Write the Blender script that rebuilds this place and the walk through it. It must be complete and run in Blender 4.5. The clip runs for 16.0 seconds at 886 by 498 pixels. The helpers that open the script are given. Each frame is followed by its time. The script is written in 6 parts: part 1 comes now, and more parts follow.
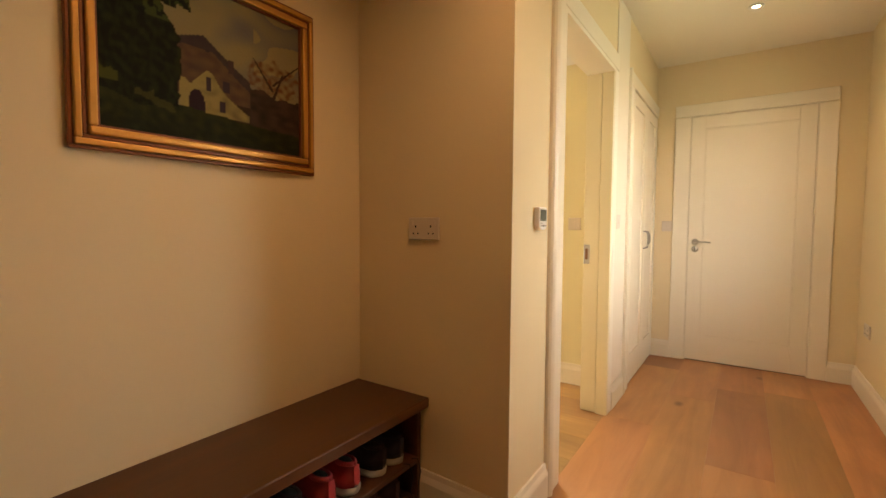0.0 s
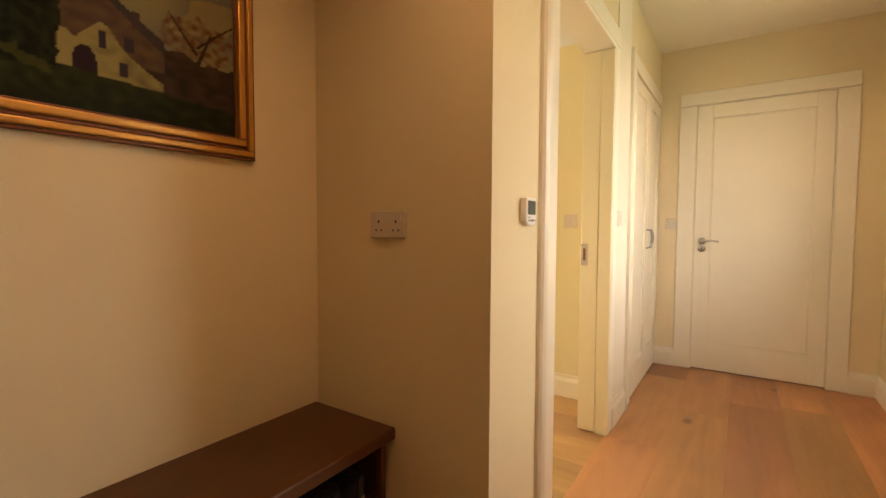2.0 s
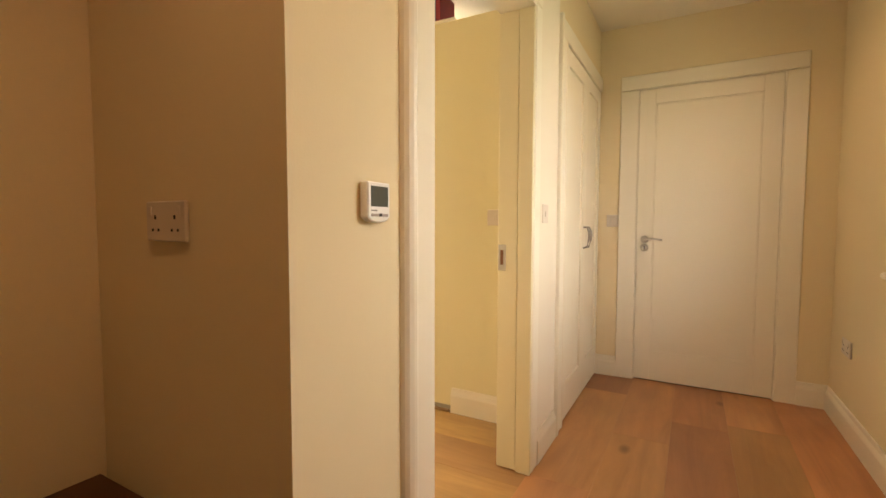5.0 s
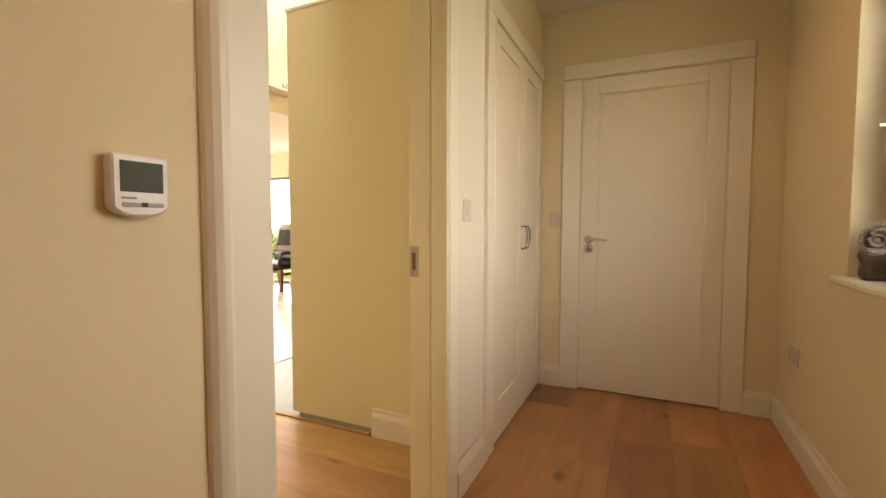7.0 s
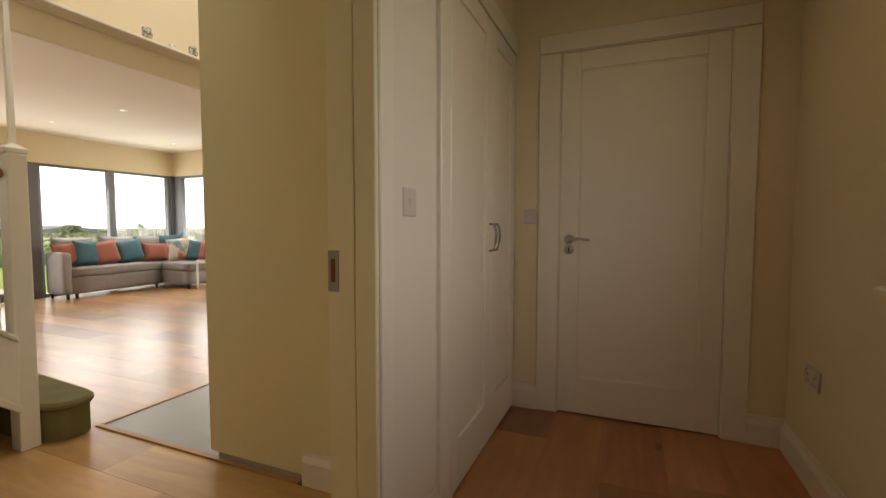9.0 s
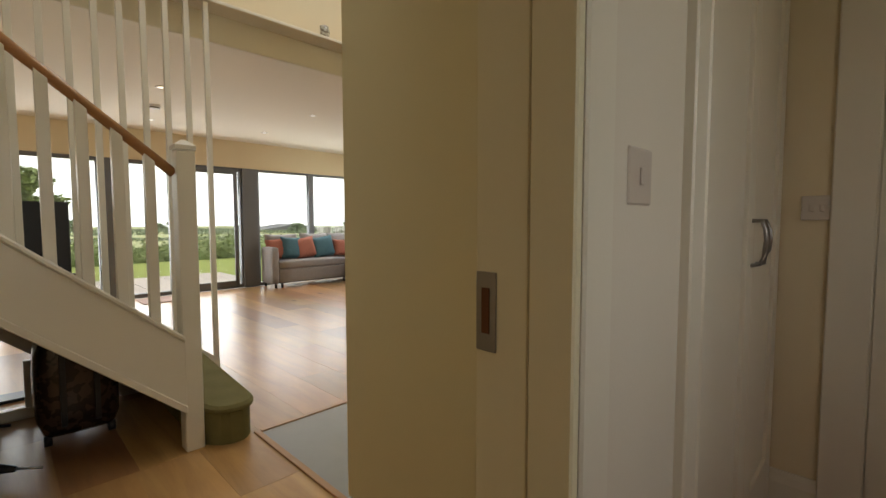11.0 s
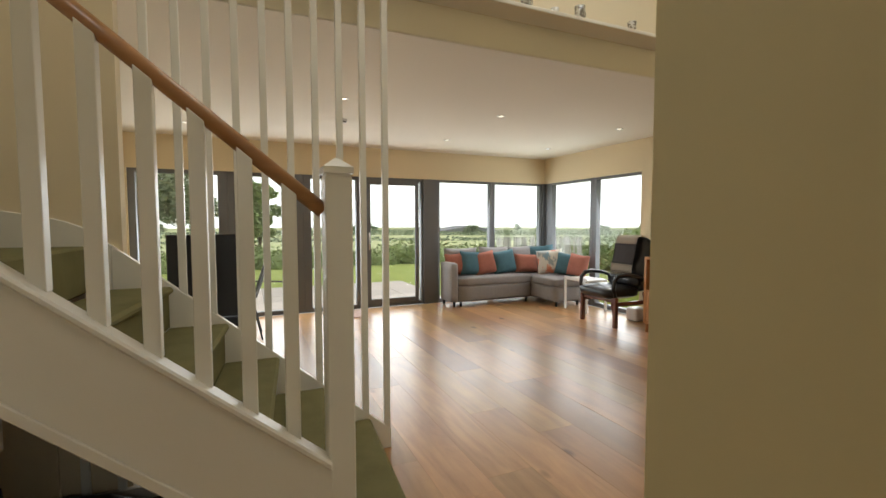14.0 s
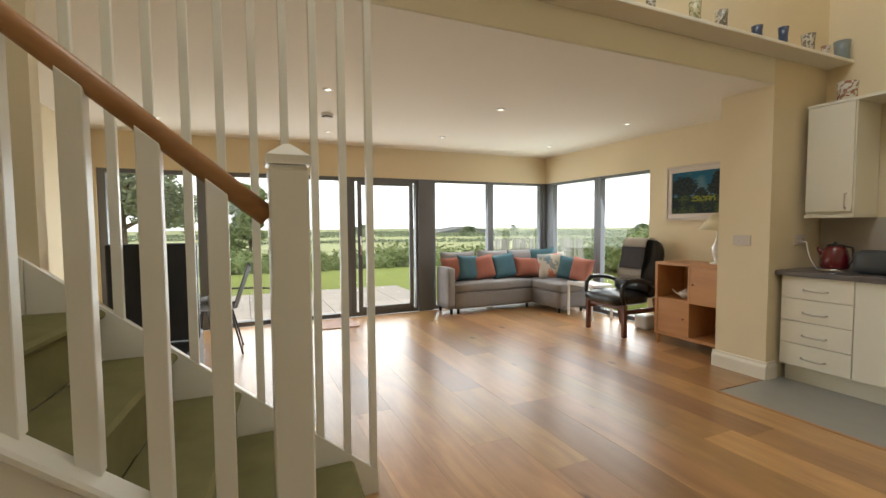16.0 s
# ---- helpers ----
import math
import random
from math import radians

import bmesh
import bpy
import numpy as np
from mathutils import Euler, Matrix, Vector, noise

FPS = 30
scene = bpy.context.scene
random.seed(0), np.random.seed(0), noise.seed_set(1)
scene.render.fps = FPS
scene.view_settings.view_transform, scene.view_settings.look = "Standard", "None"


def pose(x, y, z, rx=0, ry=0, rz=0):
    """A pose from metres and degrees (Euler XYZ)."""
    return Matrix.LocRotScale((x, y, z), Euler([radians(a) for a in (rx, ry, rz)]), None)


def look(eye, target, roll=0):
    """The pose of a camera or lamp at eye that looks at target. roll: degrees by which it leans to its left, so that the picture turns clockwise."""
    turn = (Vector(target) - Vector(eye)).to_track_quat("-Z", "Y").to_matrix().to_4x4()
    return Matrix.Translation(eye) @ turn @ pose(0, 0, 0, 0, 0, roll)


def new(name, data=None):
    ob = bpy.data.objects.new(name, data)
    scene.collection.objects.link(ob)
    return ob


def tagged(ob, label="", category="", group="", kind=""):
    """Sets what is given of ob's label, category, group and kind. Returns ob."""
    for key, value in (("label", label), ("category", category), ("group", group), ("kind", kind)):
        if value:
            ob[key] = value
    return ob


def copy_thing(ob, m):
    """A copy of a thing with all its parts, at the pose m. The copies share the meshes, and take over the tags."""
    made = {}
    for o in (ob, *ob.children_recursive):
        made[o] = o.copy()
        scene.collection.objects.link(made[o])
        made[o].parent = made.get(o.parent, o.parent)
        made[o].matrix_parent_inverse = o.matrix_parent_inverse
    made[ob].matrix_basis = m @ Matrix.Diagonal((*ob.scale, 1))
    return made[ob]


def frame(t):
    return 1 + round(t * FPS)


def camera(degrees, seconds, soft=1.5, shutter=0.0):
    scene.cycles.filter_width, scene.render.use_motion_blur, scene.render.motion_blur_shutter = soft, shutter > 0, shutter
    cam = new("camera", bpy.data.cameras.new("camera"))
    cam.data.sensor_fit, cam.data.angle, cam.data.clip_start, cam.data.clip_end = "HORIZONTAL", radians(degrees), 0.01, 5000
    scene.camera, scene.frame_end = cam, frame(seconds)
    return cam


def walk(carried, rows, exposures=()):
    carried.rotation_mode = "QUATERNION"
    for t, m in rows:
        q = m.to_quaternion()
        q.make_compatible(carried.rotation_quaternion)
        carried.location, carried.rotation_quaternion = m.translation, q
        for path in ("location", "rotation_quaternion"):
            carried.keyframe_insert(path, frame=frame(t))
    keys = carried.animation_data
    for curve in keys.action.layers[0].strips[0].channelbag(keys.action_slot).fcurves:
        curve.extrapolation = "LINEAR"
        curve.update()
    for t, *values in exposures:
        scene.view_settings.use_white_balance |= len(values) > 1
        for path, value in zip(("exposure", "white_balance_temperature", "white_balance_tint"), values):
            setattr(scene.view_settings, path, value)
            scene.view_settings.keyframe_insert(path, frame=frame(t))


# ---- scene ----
cam = camera(89.78, 16.0)
PATH = [
    (0.0, pose(0.654, 0.000, 1.118, 87.06, -0.37, 34.08)),
    (0.5, pose(0.609, 0.072, 1.115, 86.94, -0.39, 34.21)),
    (1.0, pose(0.575, 0.139, 1.105, 87.08, -0.34, 34.13)),
    (1.5, pose(0.568, 0.211, 1.101, 87.06, -0.32, 34.06)),
    (2.0, pose(0.570, 0.298, 1.101, 87.14, -0.25, 33.86)),
    (2.5, pose(0.593, 0.420, 1.104, 87.06, -0.21, 33.81)),
    (3.0, pose(0.631, 0.504, 1.100, 87.18, -0.13, 33.84)),
    (5.5, pose(0.604, 0.951, 1.103, 86.83, -0.09, 28.06)),
    (6.0, pose(0.626, 1.052, 1.099, 87.01, -0.00, 27.37)),
    (6.5, pose(0.671, 1.120, 1.088, 87.31, 0.05, 26.75)),
    (7.0, pose(0.678, 1.216, 1.095, 86.87, -0.09, 24.90)),
    (7.5, pose(0.675, 1.312, 1.087, 86.99, -0.01, 22.15)),
    (8.0, pose(0.660, 1.392, 1.090, 86.94, -0.17, 19.20)),
    (10.5, pose(0.421, 2.116, 1.081, 86.45, 0.10, 38.49)),
    (11.0, pose(0.274, 2.193, 1.084, 86.46, 0.07, 44.57)),
    (11.5, pose(0.149, 2.295, 1.113, 86.36, 0.20, 47.50)),
    (12.0, pose(0.018, 2.429, 1.144, 86.59, 0.20, 53.62)),
    (12.5, pose(-0.220, 2.473, 1.176, 86.70, 0.20, 58.06)),
    (13.0, pose(-0.389, 2.511, 1.209, 86.73, 0.10, 62.05)),
    (13.5, pose(-0.556, 2.568, 1.240, 86.88, 0.30, 65.73)),
    (14.0, pose(-0.681, 2.586, 1.268, 86.68, 0.10, 66.39)),
    (14.5, pose(-0.802, 2.585, 1.276, 86.88, 0.20, 66.26)),
    (15.0, pose(-0.880, 2.614, 1.279, 86.73, 0.20, 66.03)),
    (15.5, pose(-0.957, 2.689, 1.283, 86.82, 0.40, 66.04)),
    (16.0, pose(-1.025, 2.743, 1.288, 86.82, 0.40, 65.91)),
]
EXPO = [(0.0, 1.16, 7750, 13), (3.0, 1.18, 7700, 13), (5.5, 0.77, 7700, 13.5), (6.2, 0.54, 7650, 13.5), (7.0, 0.45, 7550, 14), (8.0, -0.17, 7300, 14), (10.5, -1.19, 6700, 10), (12.0, -1.19, 6450, 9), (13.5, -1.2, 6400, 8.5), (16.0, -1.1, 6400, 8)]
walk(cam, PATH, EXPO)

# ---- world, daylight and lamps ----
world = bpy.data.worlds.new("overcast")
scene.world = world
world.use_nodes = True
wn = world.node_tree.nodes
sky = wn.new("ShaderNodeTexSky")
sky.sky_type = "NISHITA"
sky.sun_disc = False
sky.sun_elevation = radians(48)
sky.sun_rotation = radians(200)
sky.air_density = 1.0
sky.dust_density = 6.0
sky.ozone_density = 1.0
hsv = wn.new("ShaderNodeHueSaturation")
hsv.inputs["Saturation"].default_value = 0.25
world.node_tree.links.new(sky.outputs[0], hsv.inputs["Color"])
world.node_tree.links.new(hsv.outputs[0], wn["Background"].inputs["Color"])
wn["Background"].inputs["Strength"].default_value = 0.15

sun = new("sun", bpy.data.lights.new("sun", "SUN"))
sun.data.energy = 4.6
sun.data.angle = radians(20)
sun.data.color = (1.0, 0.96, 0.9)
sun.matrix_world = look((-20, 30, 40), (0, 0, 0))


def window_light(name, place, target, w, h, power, color=(0.93, 0.97, 1.0)):
    lamp = new(name, bpy.data.lights.new(name, "AREA"))
    lamp.data.shape = "RECTANGLE"
    lamp.data.size, lamp.data.size_y = w, h
    lamp.data.energy = power
    lamp.data.color = color
    lamp.matrix_world = look(place, target)
    return lamp


window_light("daylight_slider", (-7.40, 3.2, 1.05), (0, 3.2, -1.4), 3.7, 1.8, 150)
window_light("daylight_corner", (-7.40, 6.3, 1.05), (0, 6.3, -1.4), 1.8, 1.8, 64)
window_light("daylight_side", (-6.0, 7.60, 1.05), (-6.0, 0, -1.4), 1.8, 1.8, 64)
window_light("daylight_corridor", (1.66, 2.72, 1.6), (0, 2.72, 0.15), 1.1, 1.1, 6.0)
# rooflight is assumed and out of view; the lamp brightens the high space
window_light("daylight_rooflight", (-2.2, 4.4, 4.62), (-2.2, 4.4, 0), 1.4, 2.2, 96)
# added fill for the tall unit's side panel; no roof opening here
window_light("daylight_rooflight_stairs", (-1.2, 0.9, 4.62), (-0.9, 3.1, 1.2), 1.0, 1.2, 34)


def spot_lamp(place, power, color=(1.0, 0.72, 0.42), cone=120):
    lamp = new("downlight_lamp", bpy.data.lights.new("downlight_lamp", "SPOT"))
    lamp.data.energy = power
    lamp.data.color = color
    lamp.data.spot_size = radians(cone)
    lamp.data.spot_blend = 0.8
    lamp.data.shadow_soft_size = 0.05
    lamp.matrix_world = look(place, (place[0], place[1] + 0.001, place[2] - 1))
    return lamp


# first is the known downlight; the other two are unseen fill for the niche
for x, y, power in ((0.67, 3.39, 5.6), (0.67, 1.35, 2.2), (0.30, 0.82, 11.5)):
    spot_lamp((x, y, 2.44), power, (1.0, 0.605, 0.335), 150)
for place in ((-4.70, 3.39), (-6.30, 1.98), (-6.35, 3.67), (-4.71, 5.0), (-6.14, 5.03), (-4.71, 6.61), (-6.17, 6.68)):
    spot_lamp((place[0], place[1], 2.35), 6)
for place in ((-2.6, 6.9),):
    spot_lamp((place[0], place[1], 4.2), 12)


# ---- materials ----
def material(name, color, rough=0.5, metal=0.0, vary=0.08, scale=6.0, bump=0.0, bump_scale=60.0, coat=0.0, random_object=0.0, stretch=(1, 1, 1), spec=0.5):
    m = bpy.data.materials.new(name)
    m.use_nodes = True
    nt = m.node_tree
    n, l = nt.nodes, nt.links
    bsdf = n["Principled BSDF"]
    bsdf.inputs["Roughness"].default_value = rough
    bsdf.inputs["Metallic"].default_value = metal
    bsdf.inputs["Coat Weight"].default_value = coat
    bsdf.inputs["Specular IOR Level"].default_value = spec
    co = n.new("ShaderNodeTexCoord")
    mp = n.new("ShaderNodeMapping")
    mp.inputs["Scale"].default_value = stretch
    l.new(co.outputs["Object"], mp.inputs["Vector"])
    big = n.new("ShaderNodeTexNoise")
    big.inputs["Scale"].default_value = scale
    big.inputs["Detail"].default_value = 5
    l.new(mp.outputs[0], big.inputs["Vector"])
    ramp = n.new("ShaderNodeMixRGB")
    ramp.inputs[1].default_value = (*[c * (1 - vary) for c in color], 1)
    ramp.inputs[2].default_value = (*[min(1, c * (1 + vary)) for c in color], 1)
    l.new(big.outputs["Fac"], ramp.inputs[0])
    out = ramp.outputs[0]
    if random_object:
        info = n.new("ShaderNodeObjectInfo")
        mr = n.new("ShaderNodeMapRange")
        mr.inputs["To Min"].default_value = 1 - random_object
        mr.inputs["To Max"].default_value = 1 + random_object
        l.new(info.outputs["Random"], mr.inputs["Value"])
        hs = n.new("ShaderNodeHueSaturation")
        l.new(mr.outputs[0], hs.inputs["Value"])
        l.new(out, hs.inputs["Color"])
        out = hs.outputs[0]
    l.new(out, bsdf.inputs["Base Color"])
    if bump:
        fine = n.new("ShaderNodeTexNoise")
        fine.inputs["Scale"].default_value = bump_scale
        fine.inputs["Detail"].default_value = 3
        l.new(mp.outputs[0], fine.inputs["Vector"])
        bp = n.new("ShaderNodeBump")
        bp.inputs["Strength"].default_value = bump
        bp.inputs["Distance"].default_value = 0.002
        l.new(fine.outputs["Fac"], bp.inputs["Height"])
        l.new(bp.outputs[0], bsdf.inputs["Normal"])
    return m


def wood_material(name, dark, light, rough=0.35, along=0, grain=1.0, per_object=0.0, knots=False, coat=0.0):
    """Long grain along one axis, drifting tone from board to board, and a few knots."""
    m = bpy.data.materials.new(name)
    m.use_nodes = True
    nt = m.node_tree
    n, l = nt.nodes, nt.links
    bsdf = n["Principled BSDF"]
    bsdf.inputs["Coat Weight"].default_value = coat
    bsdf.inputs["Coat Roughness"].default_value = 0.25
    co = n.new("ShaderNodeTexCoord")
    add = n.new("ShaderNodeVectorMath")
    add.operation = "ADD"
    info = n.new("ShaderNodeObjectInfo")
    mul = n.new("ShaderNodeMath")
    mul.operation = "MULTIPLY"
    mul.inputs[1].default_value = 37.0 if per_object else 0.0
    l.new(info.outputs["Random"], mul.inputs[0])
    l.new(co.outputs["Object"], add.inputs[0])
    l.new(mul.outputs[0], add.inputs[1])
    mp = n.new("ShaderNodeMapping")
    s = [8.0 * grain] * 3
    s[along] = 0.9 * grain
    mp.inputs["Scale"].default_value = s
    l.new(add.outputs[0], mp.inputs["Vector"])
    g = n.new("ShaderNodeTexNoise")
    g.inputs["Scale"].default_value = 1.0
    g.inputs["Detail"].default_value = 8
    g.inputs["Roughness"].default_value = 0.65
    g.inputs["Distortion"].default_value = 1.2
    l.new(mp.outputs[0], g.inputs["Vector"])
    cr = n.new("ShaderNodeValToRGB")
    cr.color_ramp.elements[0].position, cr.color_ramp.elements[1].position = 0.22, 0.8
    cr.color_ramp.elements[0].color = (*dark, 1)
    cr.color_ramp.elements[1].color = (*light, 1)
    l.new(g.outputs["Fac"], cr.inputs[0])
    out = cr.outputs[0]
    if knots:
        kn = n.new("ShaderNodeTexVoronoi")
        kn.inputs["Scale"].default_value = 1.0
        mk = n.new("ShaderNodeMapping")
        ks = [3.2] * 3
        ks[along] = 1.7
        mk.inputs["Scale"].default_value = ks
        l.new(add.outputs[0], mk.inputs["Vector"])
        l.new(mk.outputs[0], kn.inputs["Vector"])
        kr = n.new("ShaderNodeValToRGB")
        kr.color_ramp.elements[0].position, kr.color_ramp.elements[1].position = 0.045, 0.12
        kr.color_ramp.elements[0].color = (0.22, 0.17, 0.14, 1)
        kr.color_ramp.elements[1].color = (1, 1, 1, 1)
        l.new(kn.outputs["Distance"], kr.inputs[0])
        mx = n.new("ShaderNodeMixRGB")
        mx.blend_type = "MULTIPLY"
        mx.inputs[0].default_value = 0.95
        l.new(out, mx.inputs[1])
        l.new(kr.outputs[0], mx.inputs[2])
        out = mx.outputs[0]
    if per_object:
        mr = n.new("ShaderNodeMapRange")
        mr.inputs["To Min"].default_value = 1 - per_object
        mr.inputs["To Max"].default_value = 1 + per_object
        l.new(info.outputs["Random"], mr.inputs["Value"])
        hs = n.new("ShaderNodeHueSaturation")
        if knots:
            pn = n.new("ShaderNodeTexNoise")
            pn.inputs["Scale"].default_value = 2.6
            pn.inputs["Detail"].default_value = 4
            pn.inputs["Distortion"].default_value = 0.8
            pm = n.new("ShaderNodeMapping")
            ps = [1.0] * 3
            ps[along] = 0.45
            pm.inputs["Scale"].default_value = ps
            l.new(add.outputs[0], pm.inputs["Vector"])
            l.new(pm.outputs[0], pn.inputs["Vector"])
            pr = n.new("ShaderNodeMapRange")
            pr.inputs["From Min"].default_value, pr.inputs["From Max"].default_value = 0.3, 0.7
            pr.inputs["To Min"].default_value, pr.inputs["To Max"].default_value = 0.84, 1.16
            l.new(pn.outputs["Fac"], pr.inputs["Value"])
            pv = n.new("ShaderNodeMath")
            pv.operation = "MULTIPLY"
            l.new(mr.outputs[0], pv.inputs[0])
            l.new(pr.outputs[0], pv.inputs[1])
            l.new(pv.outputs[0], hs.inputs["Value"])
        else:
            l.new(mr.outputs[0], hs.inputs["Value"])
        if knots:
            fr_ = n.new("ShaderNodeMath")
            fr_.operation = "FRACT"
            m7 = n.new("ShaderNodeMath")
            m7.operation = "MULTIPLY"
            m7.inputs[1].default_value = 7.3
            l.new(info.outputs["Random"], m7.inputs[0])
            l.new(m7.outputs[0], fr_.inputs[0])
            mh = n.new("ShaderNodeMapRange")
            mh.inputs["To Min"].default_value = 0.492
            mh.inputs["To Max"].default_value = 0.510
            l.new(fr_.outputs[0], mh.inputs["Value"])
            l.new(mh.outputs[0], hs.inputs["Hue"])
        l.new(out, hs.inputs["Color"])
        out = hs.outputs[0]
    l.new(out, bsdf.inputs["Base Color"])
    rr = n.new("ShaderNodeMapRange")
    rr.inputs["To Min"].default_value = rough - 0.05
    rr.inputs["To Max"].default_value = rough + 0.12
    l.new(g.outputs["Fac"], rr.inputs["Value"])
    l.new(rr.outputs[0], bsdf.inputs["Roughness"])
    bp = n.new("ShaderNodeBump")
    bp.inputs["Strength"].default_value = 0.06
    bp.inputs["Distance"].default_value = 0.002
    l.new(g.outputs["Fac"], bp.inputs["Height"])
    l.new(bp.outputs[0], bsdf.inputs["Normal"])
    return m


def glass_material():
    m = bpy.data.materials.new("window_glass")
    m.use_nodes = True
    n, l = m.node_tree.nodes, m.node_tree.links
    n.remove(n["Principled BSDF"])
    tr = n.new("ShaderNodeBsdfTransparent")
    gl = n.new("ShaderNodeBsdfGlossy")
    gl.inputs["Roughness"].default_value = 0.02
    fr = n.new("ShaderNodeLayerWeight")
    fr.inputs["Blend"].default_value = 0.5
    pw = n.new("ShaderNodeMath")
    pw.operation = "POWER"
    pw.inputs[1].default_value = 4.0
    l.new(fr.outputs["Facing"], pw.inputs[0])
    ad = n.new("ShaderNodeMath")
    ad.operation = "MULTIPLY_ADD"
    ad.inputs[1].default_value = 0.6
    ad.inputs[2].default_value = 0.04
    l.new(pw.outputs[0], ad.inputs[0])
    mix = n.new("ShaderNodeMixShader")
    l.new(ad.outputs[0], mix.inputs[0])
    l.new(tr.outputs[0], mix.inputs[1])
    l.new(gl.outputs[0], mix.inputs[2])
    l.new(mix.outputs[0], n["Material Output"].inputs["Surface"])
    return m


def glow_material(name, color, strength):
    m = bpy.data.materials.new(name)
    m.use_nodes = True
    b = m.node_tree.nodes["Principled BSDF"]
    b.inputs["Emission Color"].default_value = (*color, 1)
    b.inputs["Emission Strength"].default_value = strength
    return m


CREAM = material("cream_emulsion", (0.76, 0.64, 0.43), 0.85, vary=0.03, scale=1.2, bump=0.10, bump_scale=180)
CEIL = material("ceiling_emulsion", (0.82, 0.76, 0.65), 0.9, vary=0.02, scale=1.0, bump=0.15, bump_scale=150)
BEAM = material("beam_emulsion", (0.81, 0.745, 0.59), 0.85, vary=0.02, scale=1.0, bump=0.12, bump_scale=150)
DOORCREAM = material("cream_door_paint", (0.75, 0.685, 0.48), 0.4, vary=0.02, scale=2, bump=0.05, bump_scale=90)
WHITE = material("white_satin_paint", (0.80, 0.74, 0.62), 0.32, vary=0.02, scale=3, bump=0.06, bump_scale=90)
STAIRW = material("white_stair_paint", (0.80, 0.76, 0.66), 0.3, vary=0.025, scale=4, bump=0.06, bump_scale=90)
PLASTIC = material("white_plastic", (0.82, 0.80, 0.78), 0.35, vary=0.01)
FITTING = material("cream_white_plastic", (0.63, 0.55, 0.47), 0.4, vary=0.01)
# near-black; also painted in for the shade inside holes, slots and openings
DARK = material("dark_slot", (0.02, 0.02, 0.02), 0.6)
STEEL = material("brushed_steel", (0.62, 0.58, 0.52), 0.28, metal=1.0, vary=0.04, bump=0.05)
HANDLE = material("worn_chrome", (0.32, 0.30, 0.28), 0.3, metal=1.0, vary=0.05)
GREYFRAME = material("grey_aluminium", (0.16, 0.165, 0.175), 0.45, metal=0.2, vary=0.05)
GLASS = glass_material()
BULB = glow_material("downlight_glow", (1.0, 0.82, 0.55), 7)
BENCH = wood_material("dark_stained_wood", (0.05, 0.017, 0.006), (0.13, 0.048, 0.016), 0.38, along=1, grain=1.4)
OAKRAIL = wood_material("oak_handrail", (0.30, 0.13, 0.045), (0.48, 0.24, 0.09), 0.35, along=1, grain=1.5, coat=0.3)
PLANK_Y = wood_material("oak_boards_along", (0.32, 0.135, 0.050), (0.51, 0.25, 0.108), 0.36, along=1, per_object=0.2, knots=True, coat=0.15)
PLANK_X = wood_material("oak_boards_across", (0.30, 0.146, 0.052), (0.54, 0.305, 0.122), 0.31, along=0, per_object=0.26, knots=True, coat=0.35)
BEECH = wood_material("beech_veneer", (0.46, 0.21, 0.075), (0.58, 0.29, 0.11), 0.4, along=0, grain=1.2)
MAHOG = wood_material("reddish_wood", (0.09, 0.025, 0.012), (0.17, 0.05, 0.025), 0.3, along=2, coat=0.4)
CARPET = material("olive_green_carpet", (0.195, 0.172, 0.075), 0.98, vary=0.26, scale=9, bump=0.9, bump_scale=420, spec=0.1)
LINO = material("grey_tile_floor", (0.28, 0.275, 0.245), 0.35, vary=0.08, scale=9, bump=0.05)
GILT = material("gilt_frame", (0.55, 0.29, 0.085), 0.38, metal=0.85, vary=0.2, scale=9, bump=0.2)
GILTDARK = material("dark_red_gilt", (0.20, 0.06, 0.022), 0.4, metal=0.3, vary=0.25, scale=12, bump=0.2)
SOFA = material("grey_sofa_weave", (0.30, 0.285, 0.285), 0.95, vary=0.1, scale=20, bump=0.6, bump_scale=500, spec=0.2)
LEATHER = material("black_leather", (0.012, 0.012, 0.014), 0.3, vary=0.3, scale=14, bump=0.5, bump_scale=70)
CORAL = material("coral_cushion", (0.37, 0.145, 0.105), 0.9, vary=0.15, scale=25, bump=0.4, bump_scale=300, spec=0.2)
TEAL = material("teal_cushion", (0.07, 0.145, 0.175), 0.85, vary=0.2, scale=25, bump=0.4, bump_scale=300, spec=0.2)
BLACK = material("black_plastic", (0.010, 0.010, 0.012), 0.35, vary=0.1)
TU = material("unit_side_panel", (0.74, 0.67, 0.43), 0.6, vary=0.02, scale=1.5)
UNIT = material("cream_unit_door", (0.80, 0.76, 0.64), 0.3, vary=0.015)
WORKTOP = material("grey_laminate_worktop", (0.13, 0.115, 0.11), 0.35, vary=0.2, scale=60)
RED = material("red_enamel", (0.13, 0.008, 0.014), 0.2, vary=0.05, coat=0.5)


# ---- mesh helpers ----
def box_bm(x0, x1, y0, y1, z0, z1, bevel=0.0, seg=1):
    bm = bmesh.new()
    bmesh.ops.create_cube(bm, size=1)
    bmesh.ops.scale(bm, vec=(x1 - x0, y1 - y0, z1 - z0), verts=bm.verts)
    bmesh.ops.translate(bm, vec=((x0 + x1) / 2, (y0 + y1) / 2, (z0 + z1) / 2), verts=bm.verts)
    if bevel:
        bmesh.ops.bevel(bm, geom=list(bm.edges), offset=bevel, segments=seg, affect="EDGES", profile=0.5)
    return bm


